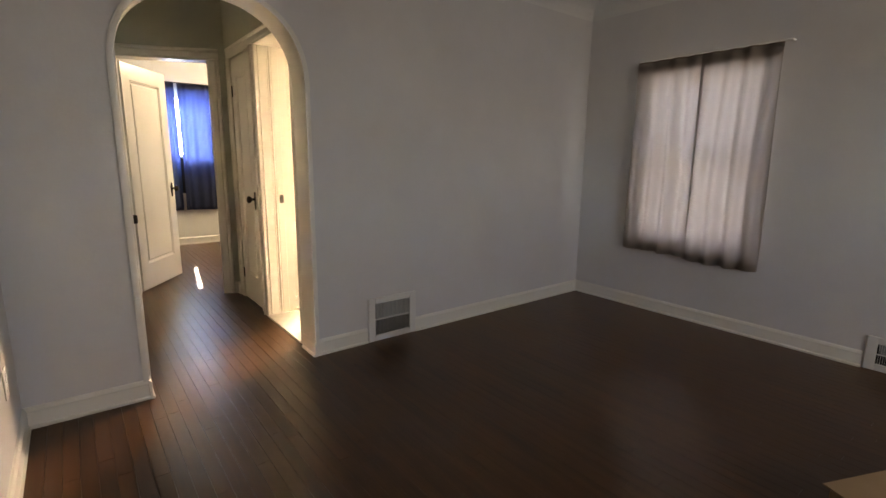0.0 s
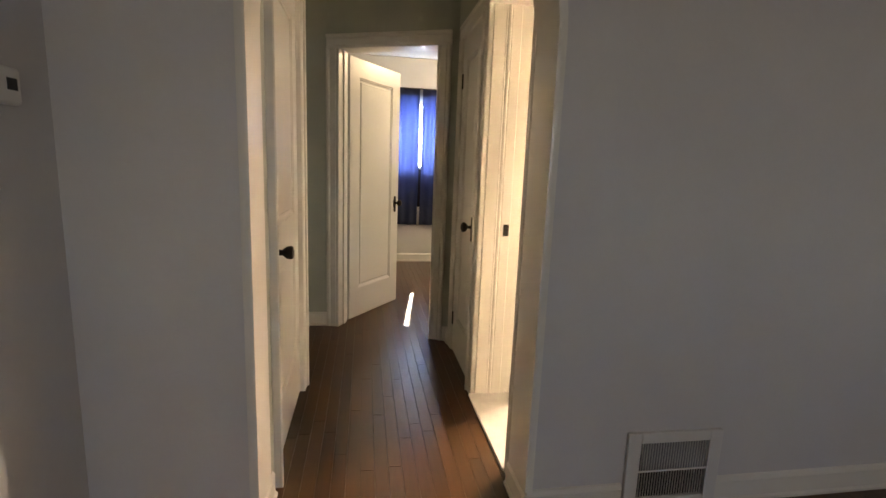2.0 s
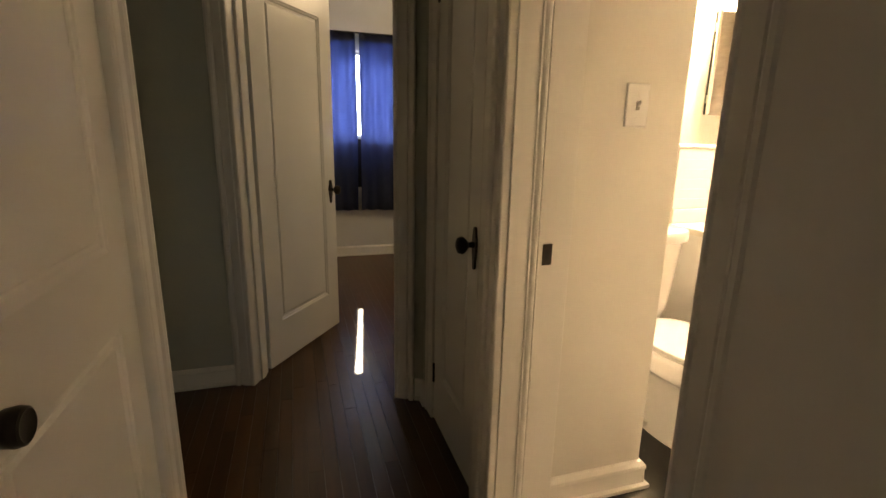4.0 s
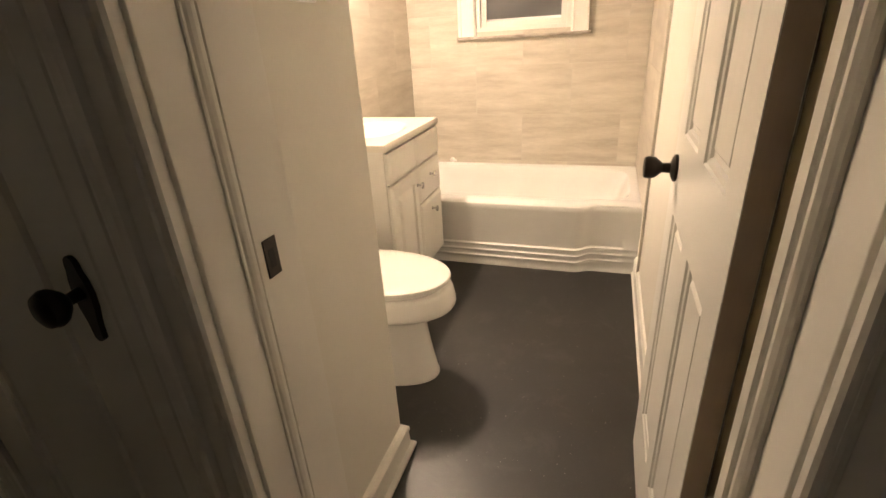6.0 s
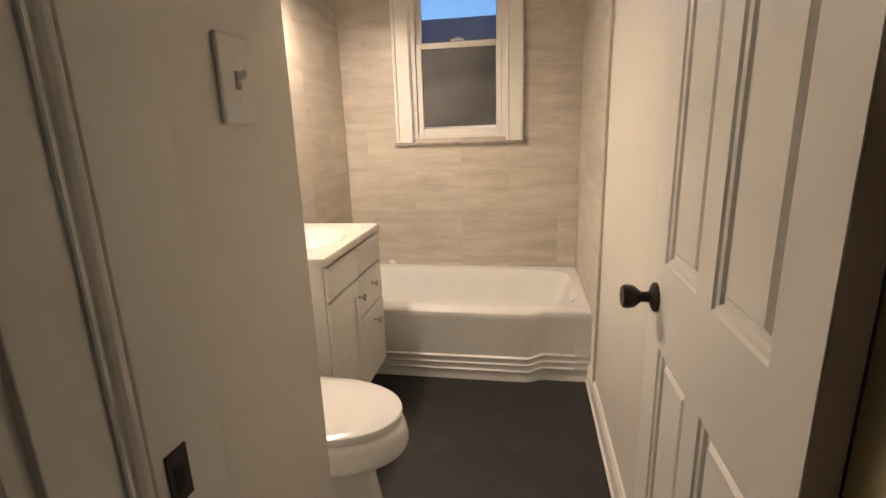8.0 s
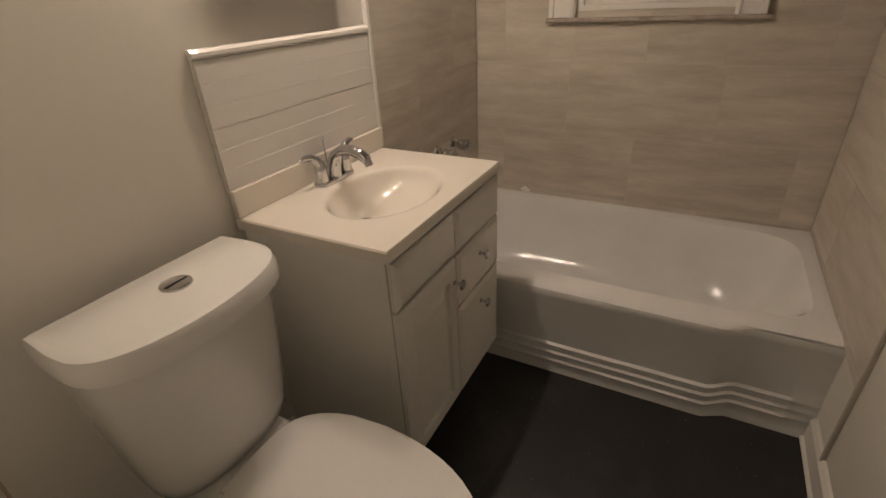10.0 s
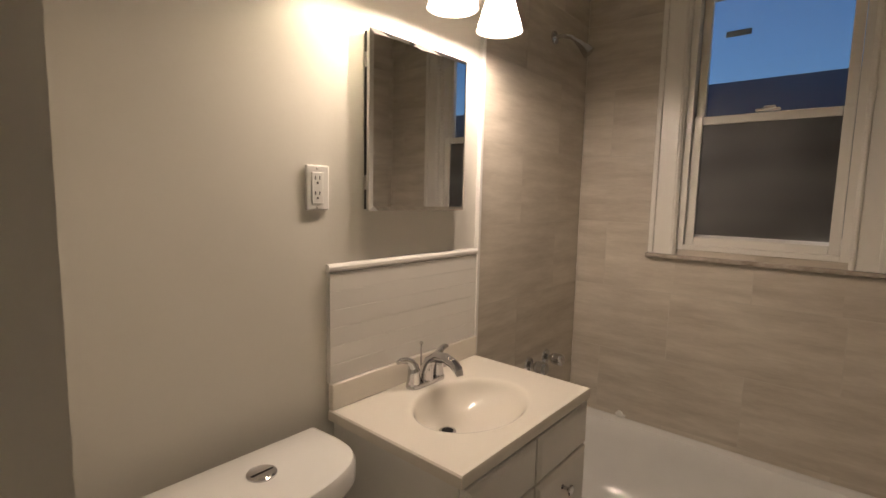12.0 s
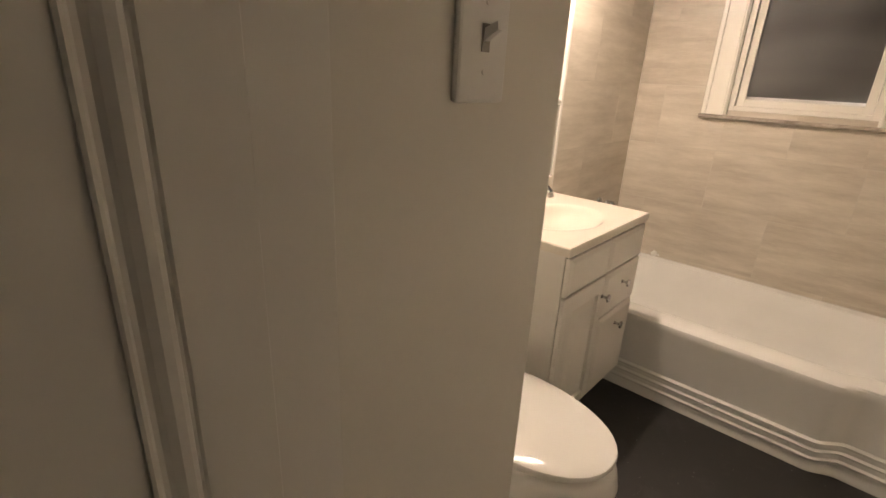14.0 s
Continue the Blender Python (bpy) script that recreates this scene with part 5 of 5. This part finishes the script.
def brush_set():
    root = thing("toilet_brush", "white toilet brush caddy with a green-gripped brush", "toilet brush")
    cx, cy = 1.862, 4.412
    prof = [(0.062, 0.0), (0.063, 0.004), (0.060, 0.008), (0.052, 0.012), (0.053, 0.030), (0.054, 0.050), (0.051, 0.072), (0.043, 0.094), (0.031, 0.112), (0.022, 0.124), (0.019, 0.134)]
    rings = []
    for r, d in prof:
        slit = 0.02 + 0.16 * math.sin(min(max((d - 0.012) / 0.122, 0), 1) * math.pi) + (0.12 if d > 0.11 else 0.0)
        rings.append([(cx + r * math.cos(a), cy + r * math.sin(a), 0.001 + d) for a in [-2.4 + slit + (2 * math.pi - 2 * slit) * i / 35 for i in range(36)]])
    shell = part("caddy", loft(rings, False, False, closed=False), PLASTIC, root, smooth=True)
    shell.modifiers.new("thickness", "SOLIDIFY").thickness = 0.002
    part("brush_head", turned((cx, cy, 0.012), [(0.030, 0), (0.040, 0.02), (0.040, 0.06), (0.020, 0.085)], "z", 20), BLACK, root, "dark brush head inside the caddy", True)
    for k in range(5):
        z, r = 0.066 + 0.0115 * k, (0.0535, 0.0505, 0.0460, 0.0400, 0.0325)[k]
        part("slot", tube([(cx + r * math.cos(a), cy + r * math.sin(a), z) for a in [-1.75 + 0.16 * i for i in range(7 - k // 2)]], 0.0013, 6), GREY_PLASTIC, root)
    part("stem", tube([(cx, cy, 0.09), (cx - 0.001, cy + 0.008, 0.20)], 0.0085), PLASTIC, root, smooth=True)
    part("grip", tube([(cx - 0.001, cy + 0.008, 0.185), (cx - 0.002, cy + 0.014, 0.215), (cx - 0.003, cy + 0.018, 0.245), (cx - 0.004, cy + 0.024, 0.285)], 0.011, 12, [0.009, 0.0125, 0.0115, 0.009]), GREEN, root, "green rubber grip", True)
    loop = [(cx - 0.005 + 0.012 * math.cos(a), cy + 0.030, 0.302 + 0.018 * math.sin(a)) for a in [-1.57 + 2 * math.pi * i / 16 for i in range(17)]]
    part("hang_loop", tube(loop, 0.0055, 8), PLASTIC, root, smooth=True)
    return root


brush_set()

# ---- outside ----
structure("ground", block((-60, -60, -0.9), (60, 60, -0.7)), GROUND, "dim grass and soil outside")
# house added out of sight, so the misted storm pane turns dark lower down
nh = thing("neighbour_house", "unseen neighbouring house added to darken the misted pane", "house")
part("wall", block((8.6, -2.0, -0.7), (14.0, 12.0, 2.30)), BRICK_FAR, nh)
part("roof", loft([[(8.2, y, 2.27), (11.3, y, 2.75), (14.4, y, 2.27)] for y in (-2.4, 12.4)]), ROOF_FAR, nh)
nh2 = thing("neighbour_house", "dark neighbouring house behind the bedroom", "house")
part("wall", block((-8.0, 15.0, -0.7), (12.0, 20.0, 1.4)), BRICK_FAR, nh2)
part("roof", loft([[(x, 14.6, 1.35), (x, 17.5, 1.9), (x, 20.4, 1.35)] for x in (-8.4, 12.4)]), ROOF_FAR, nh2)


# ---- pieces: wall tiles, splash tiles, floor boards ----
def clipped(rect, hole):
    """A rectangle (a0, a1, z0, z1) less a hole, as rectangles."""
    a0, a1, z0, z1 = rect
    h0, h1, g0, g1 = hole
    if a1 <= h0 or a0 >= h1 or z1 <= g0 or z0 >= g1:
        return [rect]
    out = []
    if a0 < h0:
        out.append((a0, h0, z0, z1))
    if a1 > h1:
        out.append((h1, a1, z0, z1))
    m0, m1 = max(a0, h0), min(a1, h1)
    if z0 < g0:
        out.append((m0, m1, z0, g0))
    if z1 > g1:
        out.append((m0, m1, g1, z1))
    return [r for r in out if r[1] - r[0] > 0.01 and r[3] - r[2] > 0.01]


def tile_wall(name, label, axis, face, back, start, end, z0, z1, joint, hole=None):
    """Large tiles in half bond. axis: the way the wall runs; face and back: its depth; joint: where one upright joint lies."""
    lo, hi = min(face, back), max(face, back)
    gr = lo + 0.08 * (hi - lo) if face < back else hi - 0.08 * (hi - lo)
    bm = bmesh.new()
    for a0, a1, b0, b1 in clipped((start, end, z0, z1), hole) if hole else [(start, end, z0, z1)]:
        p, q = sorted((gr, back))
        add_box(bm, (a0, p, b0) if axis == "x" else (p, a0, b0), (a1, q, b1) if axis == "x" else (q, a1, b1))
    root = structure(name, bm, GROUT, label, "tile wall")
    row_h, w, g = 0.307, 0.612, 0.0019
    k = 0
    z = 0.393 - 2 * row_h
    while z < z1:
        t0, t1 = max(z, z0), min(z + row_h, z1)
        first = joint + (0.306 if k % 2 else 0.0)
        first -= w * math.ceil((first - start) / w)
        a = first
        while a < end and t1 - t0 > 0.02:
            r = (max(a, start) + g, min(a + w, end) - g, t0 + g, t1 - g)
            if r[1] - r[0] > 0.01:
                for c in clipped(r, hole) if hole else [r]:
                    bmt = block((c[0], lo, c[2]) if axis == "x" else (lo, c[0], c[2]), (c[1], hi, c[3]) if axis == "x" else (hi, c[1], c[3]))
                    part("tile", bmt, STONE, root)
            a += w
        z += row_h
        k += 1
    return root


HOLE = (3.619, 4.201, 1.209, 2.311)
tile_wall("wall_tiles_east", "beige stone-look wall tiles round the window", "y", 3.940, 3.9478, 3.174, 4.661, 0.36, CEIL, 3.905, HOLE)
tile_wall("wall_tiles_north", "beige stone-look wall tiles beside the shower", "x", 4.662, 4.6698, 3.098, 3.9395, 0.36, CEIL, 3.69)
tile_wall("wall_tiles_south", "beige stone-look wall tiles at the tub's foot", "x", 3.173, 3.1652, 2.985, 3.9395, 0.36, CEIL, 3.60)
structure("trim_tile_edge", block((3.080, 4.652, 0.83), (3.097, 4.6695, CEIL), 0.003), PLASTIC, "white plastic tile edge strip", "trim")
structure("trim_tile_edge_south", block((2.972, 3.1652, 0.0), (2.984, 3.178, CEIL), 0.003), GROUT, "grey caulked tile edge", "trim")

sp = tagged(part("splash_tiles", block((2.430, 4.662, 0.904), (3.079, 4.6695, 1.215)), WHITE_TILE), "white glazed splash tiles above the basin", "splashback", kind="structure")
tile_mesh = mesh_from("tile", block((0.0, -0.004, 0.0), (0.6470, 0.003, 0.0505), 0.0012, 2), WHITE_TILE)
rng = random.Random(2)
for k in range(6):
    o = new("tile", tile_mesh)
    o.location = (2.4315, 4.6595 + rng.uniform(-0.0005, 0.0), 0.905 + k * 0.0505)
    o.rotation_euler = (rng.uniform(-0.010, 0.010), 0, rng.uniform(-0.001, 0.001))
    o.parent = sp
cap_prof = [(0, 0), (0.0, 0.012), (0.006, 0.018), (0.014, 0.018), (0.021, 0.012), (0.022, 0)]
moulding("cap_tile", cap_prof, (3.079, 4.6695, 1.209), (2.428, 4.6695, 1.209), (0, -1, 0), WHITE_TILE, sp, True)

rng = random.Random(11)
LENGTHS = (0.62, 0.86, 1.12)
PITCH = 0.0572
board = [mesh_from("floor_board", block((0, 0, -0.022), (PITCH - 0.0011, ln - 0.0012, 0.0)), OAK) for ln in LENGTHS]
rest = bmesh.new()
count = 0
col = 0
x = -1.14
while x < 3.85:
    y = -2.6 - rng.uniform(0, 1.0)
    while y < 7.6:
        i = rng.randrange(3)
        ln = LENGTHS[i]
        inside_bath = x > 1.24 and x < 3.95 and y > 3.0 and y + ln < 4.85
        in_view = (0.15 < x < 1.2 and 2.3 < y < 5.2) or (-0.32 < x < 2.2 and 1.5 < y < 2.9)
        outside = (y + ln < 3.1 and x < -0.36) or (y > 4.7 and x > 3.15) or (y < 5.3 and x < -0.70) or (y < 3.0 and y + ln > 3.1 and x < -0.36)
        if not inside_bath and not outside:
            y_end = y + ln
            if x > 1.24 and y < 3.02 < y_end:
                y_end = 3.02
            if in_view and count < 296 and y_end == y + ln:
                o = new("floor_board", board[i])
                o.location = (x, y, rng.uniform(-0.0002, 0.0))
                o.parent = floor
                count += 1
            else:
                y0, y1 = max(y, -2.6), min(y_end, 7.63)
                if x > 1.24 and 3.0 < y0 < 4.85:
                    y0 = 4.85
                if y1 - y0 > 0.02:
                    add_box(rest, (x, y0, -0.022), (x + PITCH - 0.0011, y1 - 0.0012, rng.uniform(-0.0002, 0.0)))
        y += ln
    x += PITCH
tagged(part("floor_boards", rest, OAK, floor), "dark stained oak strips", kind="stuff")
